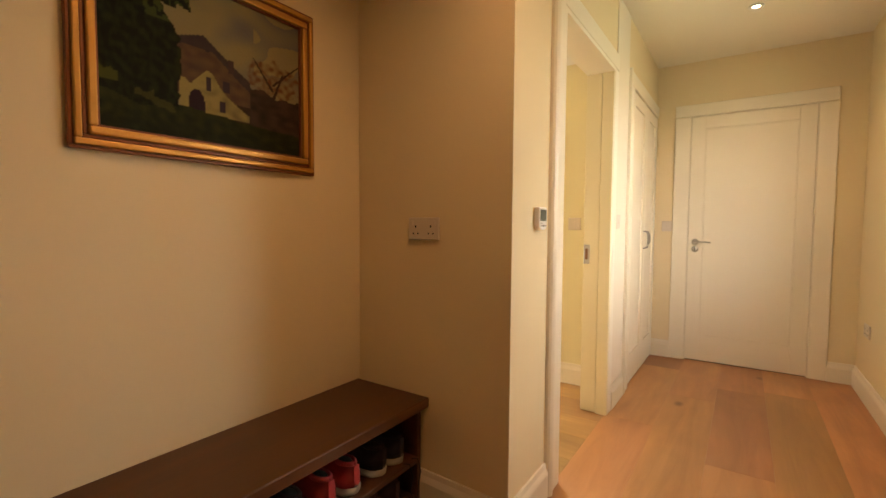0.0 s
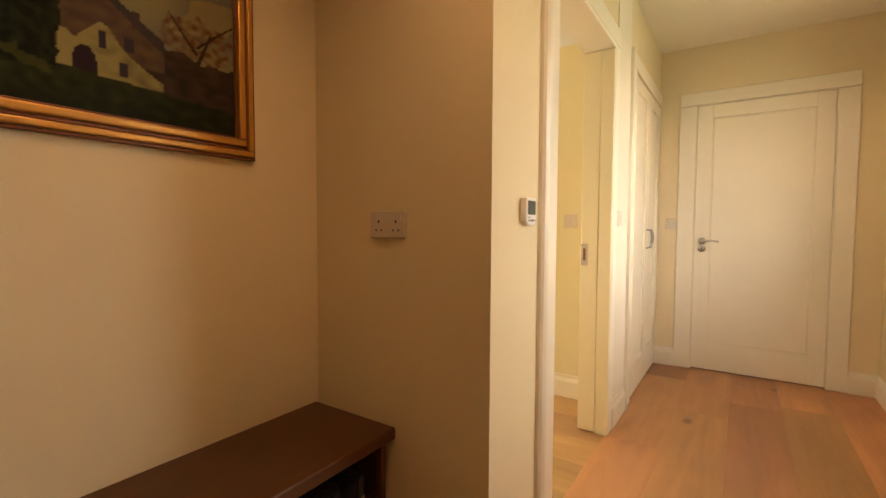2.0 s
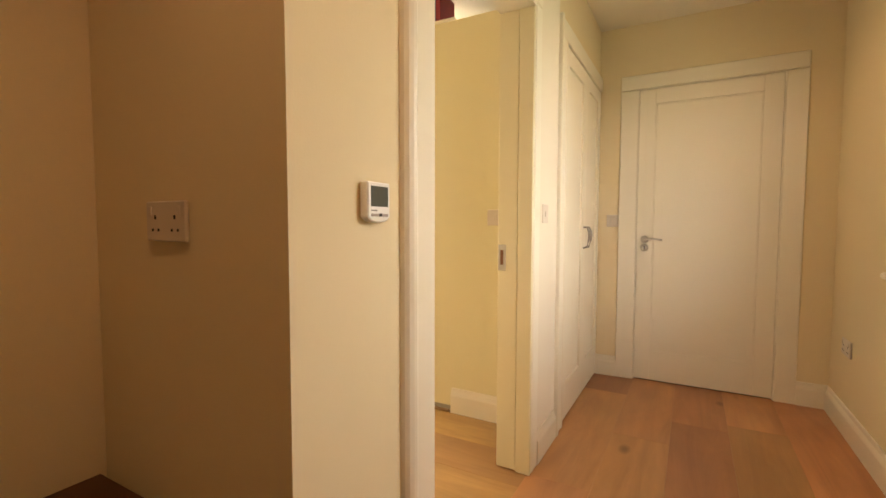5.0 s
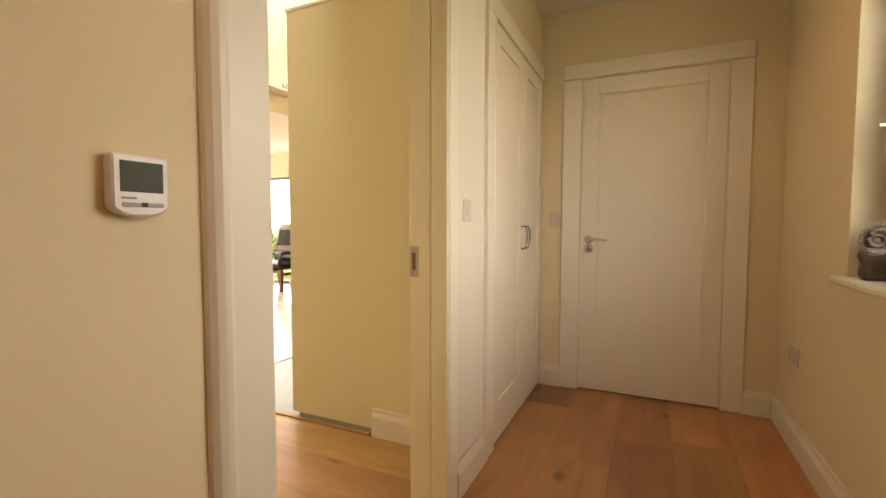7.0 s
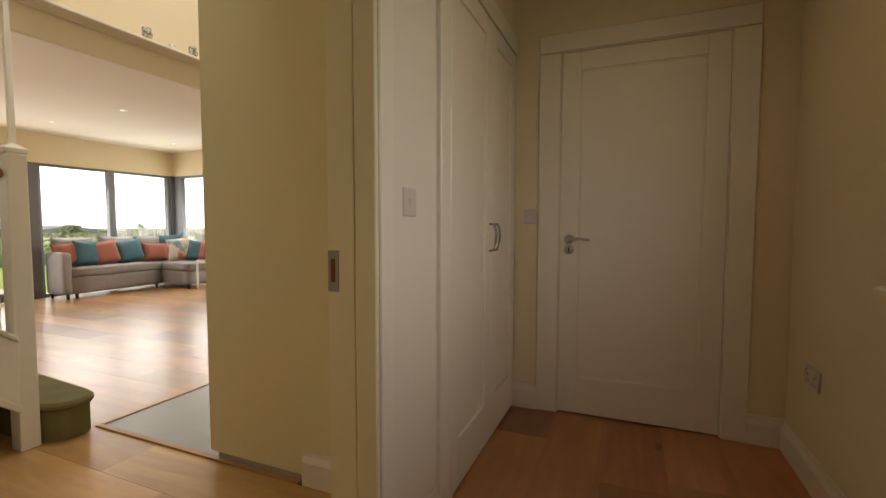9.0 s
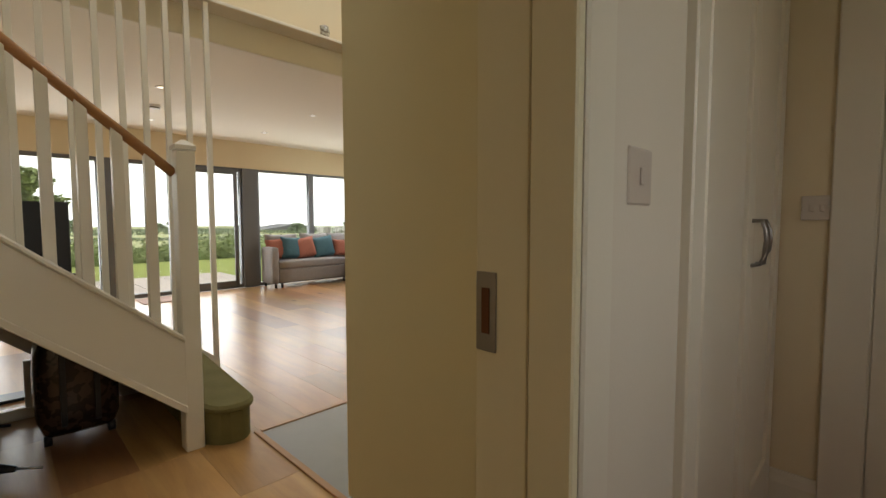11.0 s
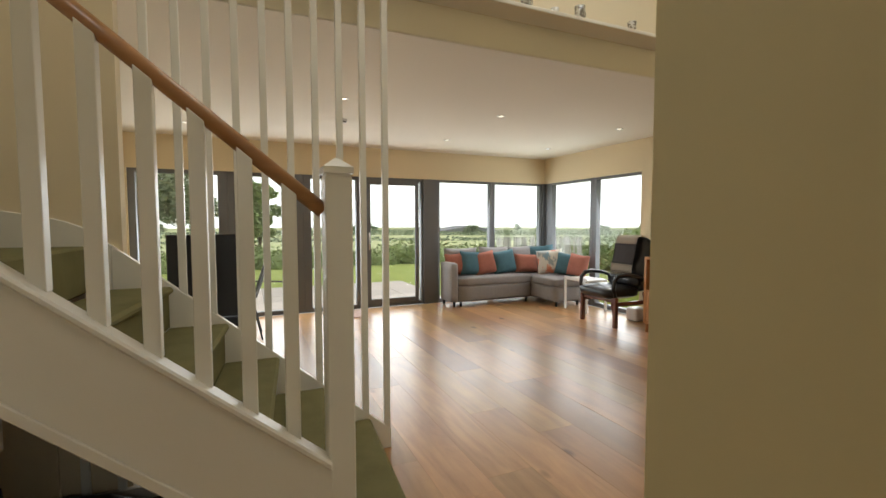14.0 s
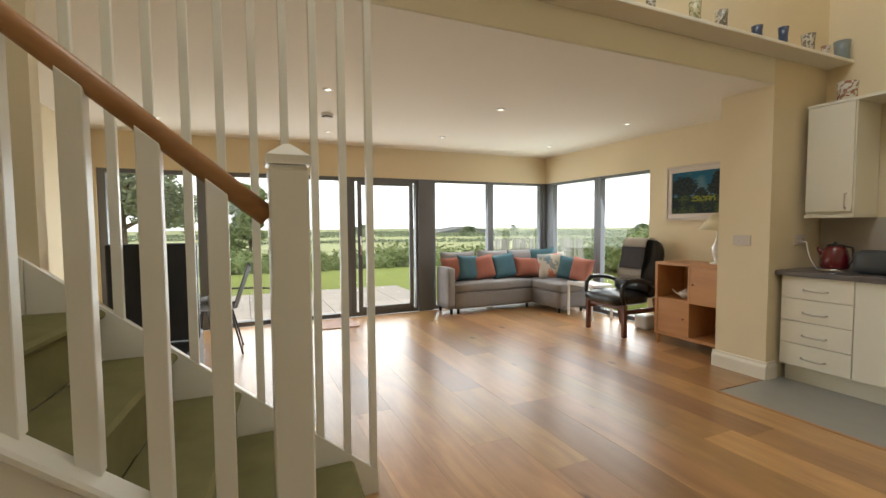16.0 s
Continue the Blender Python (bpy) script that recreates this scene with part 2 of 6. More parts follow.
def put(name, bm, mat, parent=None, label="", smooth=False, kind="", category="", group=""):
    me = bpy.data.meshes.new(name)
    bm.to_mesh(me)
    bm.free()
    for mm in mat if isinstance(mat, (list, tuple)) else [mat]:
        me.materials.append(mm)
    if smooth:
        for p in me.polygons:
            p.use_smooth = True
    ob = new(name, me)
    if parent:
        ob.parent = parent
        ob.matrix_parent_inverse = parent.matrix_world.inverted()
    tagged(ob, label, category, group, kind)
    return ob


def part(name, bm, mat, parent, label="", smooth=False):
    return put(name, bm, mat, parent, label, smooth)


def base(name, place, label, category, group="", kind=""):
    ob = new(name)
    ob.location = place
    ob.empty_display_size = 0.1
    bpy.context.view_layer.update()
    return tagged(ob, label, category, group, kind)


def structure(name, bm, mat, label=""):
    return put(name, bm, mat, None, label, kind="structure")


def box(name, dims, mat, parent=None, label="", bevel=0.0, seg=1, smooth=False):
    return put(name, box_bm(*dims, bevel, seg), mat, parent, label, smooth)


def sbox(name, dims, mat, label="", bevel=0.0):
    return structure(name, box_bm(*dims, bevel), mat, label)


def prism_bm(points, axis, a, b, bevel=0.0):
    """A polygon swept along an axis from a to b. Points are pairs in the two other axes, in their order."""
    bm = bmesh.new()
    def at(p, v):
        c = list(p)
        c.insert(axis, v)
        return c
    lo = [bm.verts.new(at(p, a)) for p in points]
    hi = [bm.verts.new(at(p, b)) for p in points]
    bm.faces.new(lo)
    bm.faces.new(list(reversed(hi)))
    for i in range(len(points)):
        j = (i + 1) % len(points)
        bm.faces.new((lo[j], lo[i], hi[i], hi[j]))
    bmesh.ops.recalc_face_normals(bm, faces=bm.faces)
    if bevel:
        bmesh.ops.bevel(bm, geom=list(bm.edges), offset=bevel, segments=1, affect="EDGES")
    return bm


def cyl_bm(x, y, z0, z1, r0, r1=None, seg=20, axis=2):
    bm = bmesh.new()
    bmesh.ops.create_cone(bm, cap_ends=True, segments=seg, radius1=r0, radius2=r0 if r1 is None else r1, depth=z1 - z0)
    if axis == 0:
        bmesh.ops.rotate(bm, cent=(0, 0, 0), matrix=Matrix.Rotation(radians(90), 3, "Y"), verts=bm.verts)
    if axis == 1:
        bmesh.ops.rotate(bm, cent=(0, 0, 0), matrix=Matrix.Rotation(radians(-90), 3, "X"), verts=bm.verts)
    mid = (z0 + z1) / 2
    place = [(mid, x, y), (x, mid, y), (x, y, mid)][axis]
    bmesh.ops.translate(bm, vec=place, verts=bm.verts)
    return bm


def tube_bm(points, radius, seg=8, flat=1.0):
    """A round bar along a line of points."""
    bm = bmesh.new()
    rings = []
    pts = [Vector(p) for p in points]
    for i, p in enumerate(pts):
        d = (pts[min(i + 1, len(pts) - 1)] - pts[max(i - 1, 0)]).normalized()
        up = Vector((0, 0, 1)) if abs(d.z) < 0.9 else Vector((1, 0, 0))
        a = d.cross(up).normalized()
        b = a.cross(d)
        r = radius[i] if isinstance(radius, (list, tuple)) else radius
        rings.append([bm.verts.new(p + a * math.cos(k * 2 * math.pi / seg) * r + b * math.sin(k * 2 * math.pi / seg) * r * flat) for k in range(seg)])
    for r0, r1 in zip(rings, rings[1:]):
        for k in range(seg):
            bm.faces.new((r0[k], r0[(k + 1) % seg], r1[(k + 1) % seg], r1[k]))
    bm.faces.new(list(reversed(rings[0])))
    bm.faces.new(rings[-1])
    bmesh.ops.recalc_face_normals(bm, faces=bm.faces)
    return bm


def lathe_bm(x, y, profile, seg=24):
    """Radius and height pairs turned about an upright axis."""
    bm = bmesh.new()
    rings = []
    for r, z in profile:
        r = max(r, 0.0005)
        rings.append([bm.verts.new((x + r * math.cos(k * 2 * math.pi / seg), y + r * math.sin(k * 2 * math.pi / seg), z)) for k in range(seg)])
    for r0, r1 in zip(rings, rings[1:]):
        for k in range(seg):
            bm.faces.new((r0[k], r0[(k + 1) % seg], r1[(k + 1) % seg], r1[k]))
    bm.faces.new(list(reversed(rings[0])))
    bm.faces.new(rings[-1])
    return bm


def join_bm(*many):
    out = bmesh.new()
    for bm in many:
        me = bpy.data.meshes.new("tmp")
        bm.to_mesh(me)
        bm.free()
        out.from_mesh(me)
        bpy.data.meshes.remove(me)
    return out


def soft_bm(x0, x1, y0, y1, z0, z1, r, puff=0.0, cuts=5):
    """A padded block: a rounded box whose faces swell a little."""
    bm = bmesh.new()
    bmesh.ops.create_cube(bm, size=2)
    bmesh.ops.subdivide_edges(bm, edges=list(bm.edges), cuts=cuts, use_grid_fill=True)
    h = Vector(((x1 - x0) / 2, (y1 - y0) / 2, (z1 - z0) / 2))
    c = Vector(((x0 + x1) / 2, (y0 + y1) / 2, (z0 + z1) / 2))
    for v in bm.verts:
        p = Vector((v.co.x * h.x, v.co.y * h.y, v.co.z * h.z))
        q = Vector([max(-(h[i] - r), min(h[i] - r, p[i])) for i in range(3)])
        d = p - q
        out = q + (d.normalized() * r if d.length > 1e-6 else Vector())
        w = [1 - abs(v.co[i]) ** 2 for i in range(3)]
        for i in range(3):
            j, k = (i + 1) % 3, (i + 2) % 3
            if abs(v.co[i]) > 0.99:
                out[i] += math.copysign(puff * w[j] * w[k], v.co[i])
        v.co = c + out
    return bm


# ---- structure ----
CH = 2.478
GZ = 2.372
XW = -7.157
YW = 7.358
sbox("ground_slab", (XW - 0.2, 1.6, -2.2, YW + 0.2, -0.40, -0.02), LINO, "concrete floor slab")

# corridor
sbox("wall_bench", (-0.90, -0.751, -1.8, 1.42, 0, CH), CREAM, "cream painted wall behind the shoe bench")
structure("wall_niche_end", prism_bm([(-0.90, 1.42), (-0.751, 1.42), (0.0, 1.385), (0.0, 1.53), (-0.90, 1.53)], 2, 0, CH), CREAM, "cream painted return wall with a double socket")
sbox("wall_pillar", (-0.142, 0.0, 1.53, 1.835, 0, CH), CREAM, "cream painted wall with a thermostat")
sbox("wall_over_doorway", (-0.142, 0.0, 1.835, 2.70, 2.03, CH), CREAM, "cream wall above the doorway")
sbox("wall_pocket", (-0.142, 0.0, 2.70, 3.12, 0, CH), CREAM, "cream wall holding the sliding door pocket")
sbox("wall_over_closet", (-0.142, 0.0, 3.12, 4.25, 2.06, CH), CREAM, "cream wall above the closet doors")
sbox("wall_closet_side", (-0.6005, -0.142, 3.113, 3.20, 0, 2.245), TU, "cream wall end beside the tall unit")
sbox("wall_closet_back", (-0.62, -0.56, 3.2, 4.4, 0, 2.245), CREAM, "plain wall behind the closet")
sbox("wall_end_a", (-0.62, 0.235, 4.25, 4.40, 0, CH), CREAM, "cream end wall of the corridor")
sbox("wall_end_b", (1.105, 1.60, 4.25, 4.40, 0, CH), CREAM, "cream end wall of the corridor")
sbox("wall_end_over", (0.235, 1.105, 4.25, 4.40, 2.06, CH), CREAM, "cream wall above the end door")
sbox("wall_right_a", (1.345, 1.60, -1.8, 2.10, 0, CH), CREAM, "cream corridor wall")
sbox("wall_right_b", (1.345, 1.60, 3.33, 4.25, 0, CH), CREAM, "cream corridor wall beside the window")
sbox("wall_right_under", (1.345, 1.60, 2.10, 3.33, 0, 0.875), CREAM, "cream wall under the window")
sbox("wall_right_over", (1.345, 1.60, 2.10, 3.33, 2.15, CH), CREAM, "cream wall above the window")
sbox("wall_behind", (-0.90, 1.60, -1.95, -1.8, 0, CH), CREAM, "cream wall closing the corridor")
sbox("ceiling_corridor", (-0.90, 1.60, -1.95, 4.40, CH, CH + 0.1), CEIL, "white corridor ceiling")

# great room
sbox("wall_south", (XW - 0.2, -3.15, 0.95, 1.15, 0, GZ), CREAM, "cream end wall of the living room")
sbox("wall_lintel", (XW - 0.2, XW, 0.95, YW + 0.2, 1.95, GZ), CREAM, "cream wall above the glass doors")
sbox("wall_west_edge", (XW - 0.2, XW, 1.15, 1.25, 0, 1.95), CREAM, "cream wall beside the glass doors")
sbox("wall_north_lintel", (XW, -5.05, YW, YW + 0.2, 1.95, GZ), CREAM, "cream wall above the side windows")
sbox("wall_north", (-5.05, -3.20, YW, YW + 0.2, 0, GZ), CREAM, "cream wall with a framed picture")
sbox("wall_kitchen", (-3.2145, 0.0, 7.32, 7.52, 0, 4.7), CREAM, "cream kitchen wall")
sbox("wall_pier", (-3.64, -3.215, 6.595, YW, 0, 4.7), CREAM, "cream pier between living room and kitchen")
sbox("wall_beam", (-3.45, -3.215, 1.0, 6.594, GZ + 0.008, 2.574), BEAM, "off-white plastered beam under the ledge")
sbox("wall_upper", (-3.45, -3.215, 1.0, 6.594, 2.575, 4.7), CREAM, "cream wall above the ledge")
sbox("ceiling_living", (XW - 0.2, -3.217, 0.95, 7.56, GZ, GZ + 0.006), CEIL, "white living room ceiling")
sbox("wall_stair_side", (-3.15, -3.069, -0.5, 2.07, 0, 4.7), CREAM, "cream wall beside the upper stairs")
sbox("wall_stair_back", (-3.15, 0.0, -0.5, 0.95 - 1.2, 0, 4.7), CREAM, "cream wall behind the stairs")
# both boxes added to darken the space under the stairs; the second is unseen
sbox("wall_under_stairs", (-3.05, -2.061, 1.50, 1.56, 0, 1.0), CREAM, "wall closing the space under the stairs")
sbox("wall_stair_enclosure", (-2.06, -1.99, -0.25, 1.94, 0, 1.1), CREAM, "unseen wall shading the space under the stairs")
sbox("wall_east_upper", (-0.14, 0.0, -0.5, 7.52, CH + 0.1, 4.7), CREAM, "cream upper wall over the corridor")
sbox("wall_east_kitchen", (-0.14, 0.0, 4.4, 7.52, 0, CH + 0.1), CREAM, "cream kitchen side wall")
# pieces leave a gap for the assumed rooflight
roof = [(-3.45, -2.9, -0.5, 7.52), (-1.5, 0.0, -0.5, 7.52), (-2.9, -1.5, -0.5, 3.3), (-2.9, -1.5, 5.5, 7.52)]
for x0, x1, y0, y1 in roof:
    sbox("ceiling_high", (x0, x1, y0, y1, 4.7, 4.82), CEIL, "high white ceiling")
"""ledge with mugs"""
sbox("wall_ledge", (-3.214, -3.03, 1.80, 7.319, 2.575, 2.60), CEIL, "long white ledge above the living room opening", 0.004)


def skirting_bm(x0, y0, x1, y1, nx, ny, h=0.145, t=0.02):
    """A moulded board along a wall, standing out along the normal."""
    prof = [(0, 0), (t, 0), (t, h * 0.70), (t * 0.85, h * 0.76), (t * 0.5, h * 0.86), (t * 0.42, h), (0, h)]
    bm = bmesh.new()
    rows = []
    for x, y in ((x0, y0), (x1, y1)):
        rows.append([bm.verts.new((x + nx * d, y + ny * d, z)) for d, z in prof])
    k = len(prof)
    for i in range(k):
        bm.faces.new((rows[0][i], rows[0][(i + 1) % k], rows[1][(i + 1) % k], rows[1][i]))
    bm.faces.new(rows[0])
    bm.faces.new(list(reversed(rows[1])))
    bmesh.ops.recalc_face_normals(bm, faces=bm.faces)
    return bm


for run in ((-0.751, 1.418, 0.018, 1.384, 0, -1), (-0.751, -1.8, -0.751, 1.389, 1, 0), (0.0, 1.37, 0.0, 1.72, 1, 0),
            (0.0, 2.79, 0.0, 3.10, 1, 0), (0.0, 4.25, 0.148, 4.25, 0, -1), (1.188, 4.25, 1.345, 4.25, 0, -1),
            (1.345, -1.8, 1.345, 4.229, -1, 0), (-0.60, 3.115, -0.144, 3.115, 0, -1), (-3.66, 6.595, -3.20, 6.595, 0, -1),
            (-3.215, 6.597, -3.215, 6.72, 1, 0), (-4.99, YW, -3.64, YW, 0, -1), (-3.64, 6.597, -3.64, YW - 0.02, -1, 0),
            (-7.15, 1.15, -3.15, 1.15, 0, 1)):
    structure("baseboard", skirting_bm(*run), WHITE, "white moulded skirting board")


def casing_leg(axis, fixed, out, a, b, z0, z1, name="trim"):
    """Flat board with a raised outer bead, upright."""
    lo, hi = sorted((a, b))
    if axis == "y":
        d1 = (min(fixed, fixed + out), max(fixed, fixed + out), lo, hi, z0, z1)
    else:
        d1 = (lo, hi, min(fixed, fixed + out), max(fixed, fixed + out), z0, z1)
    return structure(name, box_bm(*d1, 0.004), WHITE, "white door casing")


# doorway to the living room
structure("trim", prism_bm([(0.0, 1.720), (0.012, 1.722), (0.021, 1.730), (0.027, 1.742), (0.029, 1.752), (0.026, 1.760), (0.018, 1.766), (0.018, 1.835), (0.0, 1.835)], 2, 0, 2.135), WHITE, "white moulded door casing")
casing_leg("y", 0.0, 0.016, 2.705, 2.785, 0, 2.03)
casing_leg("y", 0.0, 0.018, 1.8355, 2.785, 2.031, 2.125)
sbox("trim_lining_left", (-0.142, 0.017, 1.836, 1.856, 0, 2.03), WHITE, "white door lining")
sbox("trim_lining_top", (-0.142, 0.016, 1.857, 2.70, 2.01, 2.029), WHITE, "white door lining")
sbox("trim_lining_right", (-0.052, 0.014, 2.682, 2.70, 0, 2.009), DOORCREAM, "cream door lining", 0.003)

leaf = base("door_sliding", (-0.12, 2.70, 0), "white sliding pocket door pushed back into its wall", "door", kind="structure")
box("door_leaf", (-0.142, -0.0535, 2.684, 2.6995, 0.008, 2.008), DOORCREAM, leaf, bevel=0.002)
plate = box("latch_plate", (-0.140, -0.104, 2.681, 2.6838, 0.899, 1.013), HANDLE, leaf, "brushed steel flush pull plate", 0.001)
box("latch_recess", (-0.129, -0.115, 2.6795, 2.6808, 0.925, 0.99), material("brassy_latch", (0.14, 0.055, 0.025), 0.4, metal=0.6), leaf, "coppery latch tongue", 0.0004)

# thin sheet laid over the cream wall, paler than it
FRAMEWALL = material("off_white_overlay", (0.78, 0.71, 0.60), 0.7, vary=0.02, scale=2, bump=0.1, bump_scale=150)
sbox("wall_panel", (0.0005, 0.006, 2.7855, 3.0995, 0.15, 2.474), FRAMEWALL, "off-white overlay on the wall between the doors")

# closet
casing_leg("y", 0.0, 0.018, 3.108, 3.235, 0, 2.05)
casing_leg("y", 0.0, 0.026, 3.100, 3.128, 0, 2.15)
casing_leg("y", 0.0, 0.022, 3.205, 3.222, 0, 2.05)
casing_leg("y", 0.0, 0.018, 3.129, 4.247, 2.052, 2.145)


def panel_door(name, x, y0, y1, z0, z1, face, parent, thick=0.035):
    """A door of stiles and rails round one sunk panel, in a plane of constant x (face +1: looks to +x)."""
    st = 0.085
    bm = join_bm(box_bm(x - thick, x, y0, y0 + st, z0, z1, 0.002), box_bm(x - thick, x, y1 - st, y1, z0, z1, 0.002),
                 box_bm(x - thick, x, y0 + st, y1 - st, z0, z0 + 0.2, 0.002), box_bm(x - thick, x, y0 + st, y1 - st, z1 - st, z1, 0.002))
    part("door_frame", bm, WHITE, parent)
    box("door_panel", (x - thick + 0.004, x - 0.012, y0 + st - 0.001, y1 - st + 0.001, z0 + 0.199, z1 - st + 0.001), WHITE, parent)


for k, (y0, y1, hy) in enumerate(((3.24, 3.765, 3.735), (3.769, 4.235, 3.80))):
    d = base("door_closet", (0, y0, 0), "white panelled closet door with a bow handle, closed", "door", "closet doors", "structure")
    panel_door("closet", 0.008, y0, y1, 0.012, 2.045, 1, d)
    pts = [(0.008, hy, 1.085), (0.030, hy, 1.085), (0.040, hy, 1.06), (0.043, hy, 1.03), (0.040, hy, 1.0), (0.030, hy, 0.96), (0.008, hy, 0.955)]
    part("door_handle", tube_bm(pts, 0.006, 8), HANDLE, d, "chrome bow handle", True)

# end door
end = base("door_end", (0.27, 4.27, 0), "white single-panel door, closed", "door", kind="structure")
st = 0.10
bm = join_bm(box_bm(0.267, 0.267 + st, 4.27, 4.31, 0.008, 2.03, 0.002), box_bm(1.073 - st, 1.073, 4.27, 4.31, 0.008, 2.03, 0.002),
             box_bm(0.267 + st, 1.073 - st, 4.27, 4.31, 0.008, 0.215, 0.002), box_bm(0.267 + st, 1.073 - st, 4.27, 4.31, 1.93, 2.03, 0.002))
part("door_frame", bm, WHITE, end)
box("door_panel", (0.267 + st - 0.001, 1.073 - st + 0.001, 4.279, 4.306, 0.214, 1.931), WHITE, end)
for dims in ((0.366, 0.376, 4.273, 4.2795, 0.215, 1.93), (0.964, 0.974, 4.273, 4.2795, 0.215, 1.93), (0.376, 0.964, 4.273, 4.2795, 0.215, 0.225), (0.376, 0.964, 4.273, 4.2795, 1.92, 1.93)):
    box("panel_bead", dims, WHITE, end, bevel=0.003)
part("rose", cyl_bm(0.318, 1.0, 4.26, 4.27, 0.026, seg=24, axis=1), STEEL, end, "chrome lever rose", True)
part("lever", tube_bm([(0.318, 4.26, 1.0), (0.318, 4.249, 1.0), (0.335, 4.242, 1.0), (0.38, 4.244, 1.004), (0.43, 4.249, 0.997)], [0.010, 0.009, 0.009, 0.007, 0.006], 10), STEEL, end, "chrome lever handle", True)
part("keyhole_rose", cyl_bm(0.318, 0.942, 4.262, 4.27, 0.026, seg=24, axis=1), STEEL, end, "chrome keyhole plate", True)
box("keyhole", (0.314, 0.322, 4.2602, 4.2618, 0.93, 0.955), DARK, end)
end.location.y -= 0.014
sbox("trim_end_left", (0.145, 0.262, 4.234, 4.249, 0, 2.03), WHITE, "white door casing", 0.004)
sbox("trim_end_right", (1.078, 1.190, 4.234, 4.249, 0, 2.03), WHITE, "white door casing", 0.004)
sbox("trim_end_top", (0.145, 1.190, 4.234, 4.249, 2.0345, 2.132), WHITE, "white door casing", 0.004)
sbox("trim_end_lining", (0.236, 0.2658, 4.2505, 4.40, 0, 2.055), WHITE, "white door lining")
sbox("trim_end_lining", (1.0742, 1.104, 4.2505, 4.40, 0, 2.055), WHITE, "white door lining")
sbox("trim_end_lining", (0.2662, 1.0738, 4.2505, 4.40, 2.0318, 2.055), WHITE, "white door lining")
# stops light leaking under the door; dark colour stands for the gap's shade
sbox("trim_threshold", (0.235, 1.105, 4.2705, 4.45, -0.02, 0.002), DARK, "dark filler in the gap under the end door")
# unseen backing, coloured white to lighten the gaps round the leaf
sbox("wall_end_back", (0.2, 1.15, 4.402, 4.45, 0.003, 2.1), WHITE, "white backing sheet added behind the end door")

# corridor window
cw = base("window_corridor", (1.5, 2.7, 0.9), "grey framed corridor window", "window", kind="structure")
fx0, fx1 = 1.455, 1.525
for dims in ((fx0, fx1, 2.10, 2.16, 0.905, 2.15), (fx0, fx1, 3.27, 3.33, 0.905, 2.15), (fx0, fx1, 2.16, 3.27, 0.905, 0.965), (fx0, fx1, 2.16, 3.27, 2.09, 2.15), (fx0, fx1, 2.68, 2.76, 0.965, 2.09)):
    box("window_frame", dims, GREYFRAME, cw, bevel=0.004)
for dims in ((fx0 - 0.012, fx1 - 0.01, 3.20, 3.269, 0.966, 2.089), (fx0 - 0.012, fx1 - 0.01, 2.761, 2.82, 0.966, 2.089), (fx0 - 0.012, fx1 - 0.01, 2.82, 3.21, 0.966, 1.02), (fx0 - 0.012, fx1 - 0.01, 2.82, 3.21, 2.035, 2.089)):
    box("sash", dims, GREYFRAME, cw, bevel=0.004)
for y0, y1 in ((2.16, 2.68), (2.76, 3.27)):
    pane = box("pane", (1.488, 1.494, y0, y1, 0.966, 2.089), GLASS, cw)
    pane.visible_shadow = False
part("window_handle", join_bm(box_bm(1.431, 1.443, 3.225, 3.25, 1.40, 1.47, 0.003), tube_bm([(1.433, 3.237, 1.455), (1.407, 3.237, 1.45), (1.405, 3.238, 1.40), (1.407, 3.24, 1.33)], 0.008, 8)), STEEL, cw, "steel casement handle")
box("key_tag", (1.378, 1.398, 3.228, 3.232, 1.43, 1.442), PLASTIC, cw, "white key in the handle", 0.001)
sbox("window_sill", (1.305, 1.455, 2.06, 3.385, 0.876, 0.904), WHITE, "white window sill board", 0.008)

# ---- living room glazing ----
def glazed(name, axis, fixed, a, b, label, left=0.05, right=0.05, top=0.05, bottom=0.06, h=1.95, depth=0.09):
    """A framed light in a wall: axis y at constant x, or axis x at constant y."""
    w = base(name, (fixed, a, 0) if axis == "y" else (a, fixed, 0), label, "window", "living room windows", "structure")
    def bx(nm, u0, u1, z0, z1, d0, d1, m, bev=0.004):
        dims = (d0, d1, u0, u1, z0, z1) if axis == "y" else (u0, u1, d0, d1, z0, z1)
        return box(nm, dims, m, w, bevel=bev)
    d0, d1 = (fixed - depth - 0.03, fixed - 0.03) if axis == "y" else (fixed + 0.03, fixed + depth + 0.03)
    bx("window_frame", a, a + left, 0.0, h, d0, d1, GREYFRAME)
    bx("window_frame", b - right, b, 0.0, h, d0, d1, GREYFRAME)
    bx("window_frame", a + left, b - right, h - top, h, d0, d1, GREYFRAME)
    bx("window_frame", a + left, b - right, 0.0, bottom, d0, d1, GREYFRAME)
    mid = (d0 + d1) / 2
    p = bx("pane", a + left, b - right, bottom, h - top, mid - 0.003, mid + 0.003, GLASS, 0)
    p.visible_shadow = False
    return w


glazed("window_slider", "y", XW, 1.25, 2.35, "grey aluminium glass door, closed", 0.08, 0.12)
glazed("window_slider", "y", XW, 2.351, 3.30, "grey aluminium glass door, closed", 0.12, 0.10)
glazed("window_slider", "y", XW, 3.301, 4.10, "grey aluminium glass door, closed", 0.10, 0.06)
s = glazed("window_slider", "y", XW, 4.101, 5.088, "grey aluminium sliding glass door with a steel pull", 0.06, 0.03)
for u0, u1, z0, z1 in ((4.19, 4.25, 0.061, 1.899), (4.95, 5.01, 0.061, 1.899), (4.25, 4.95, 0.061, 0.13), (4.25, 4.95, 1.84, 1.899)):
    box("sash", (XW - 0.03, XW - 0.002, u0, u1, z0, z1), GREYFRAME, s, bevel=0.004)
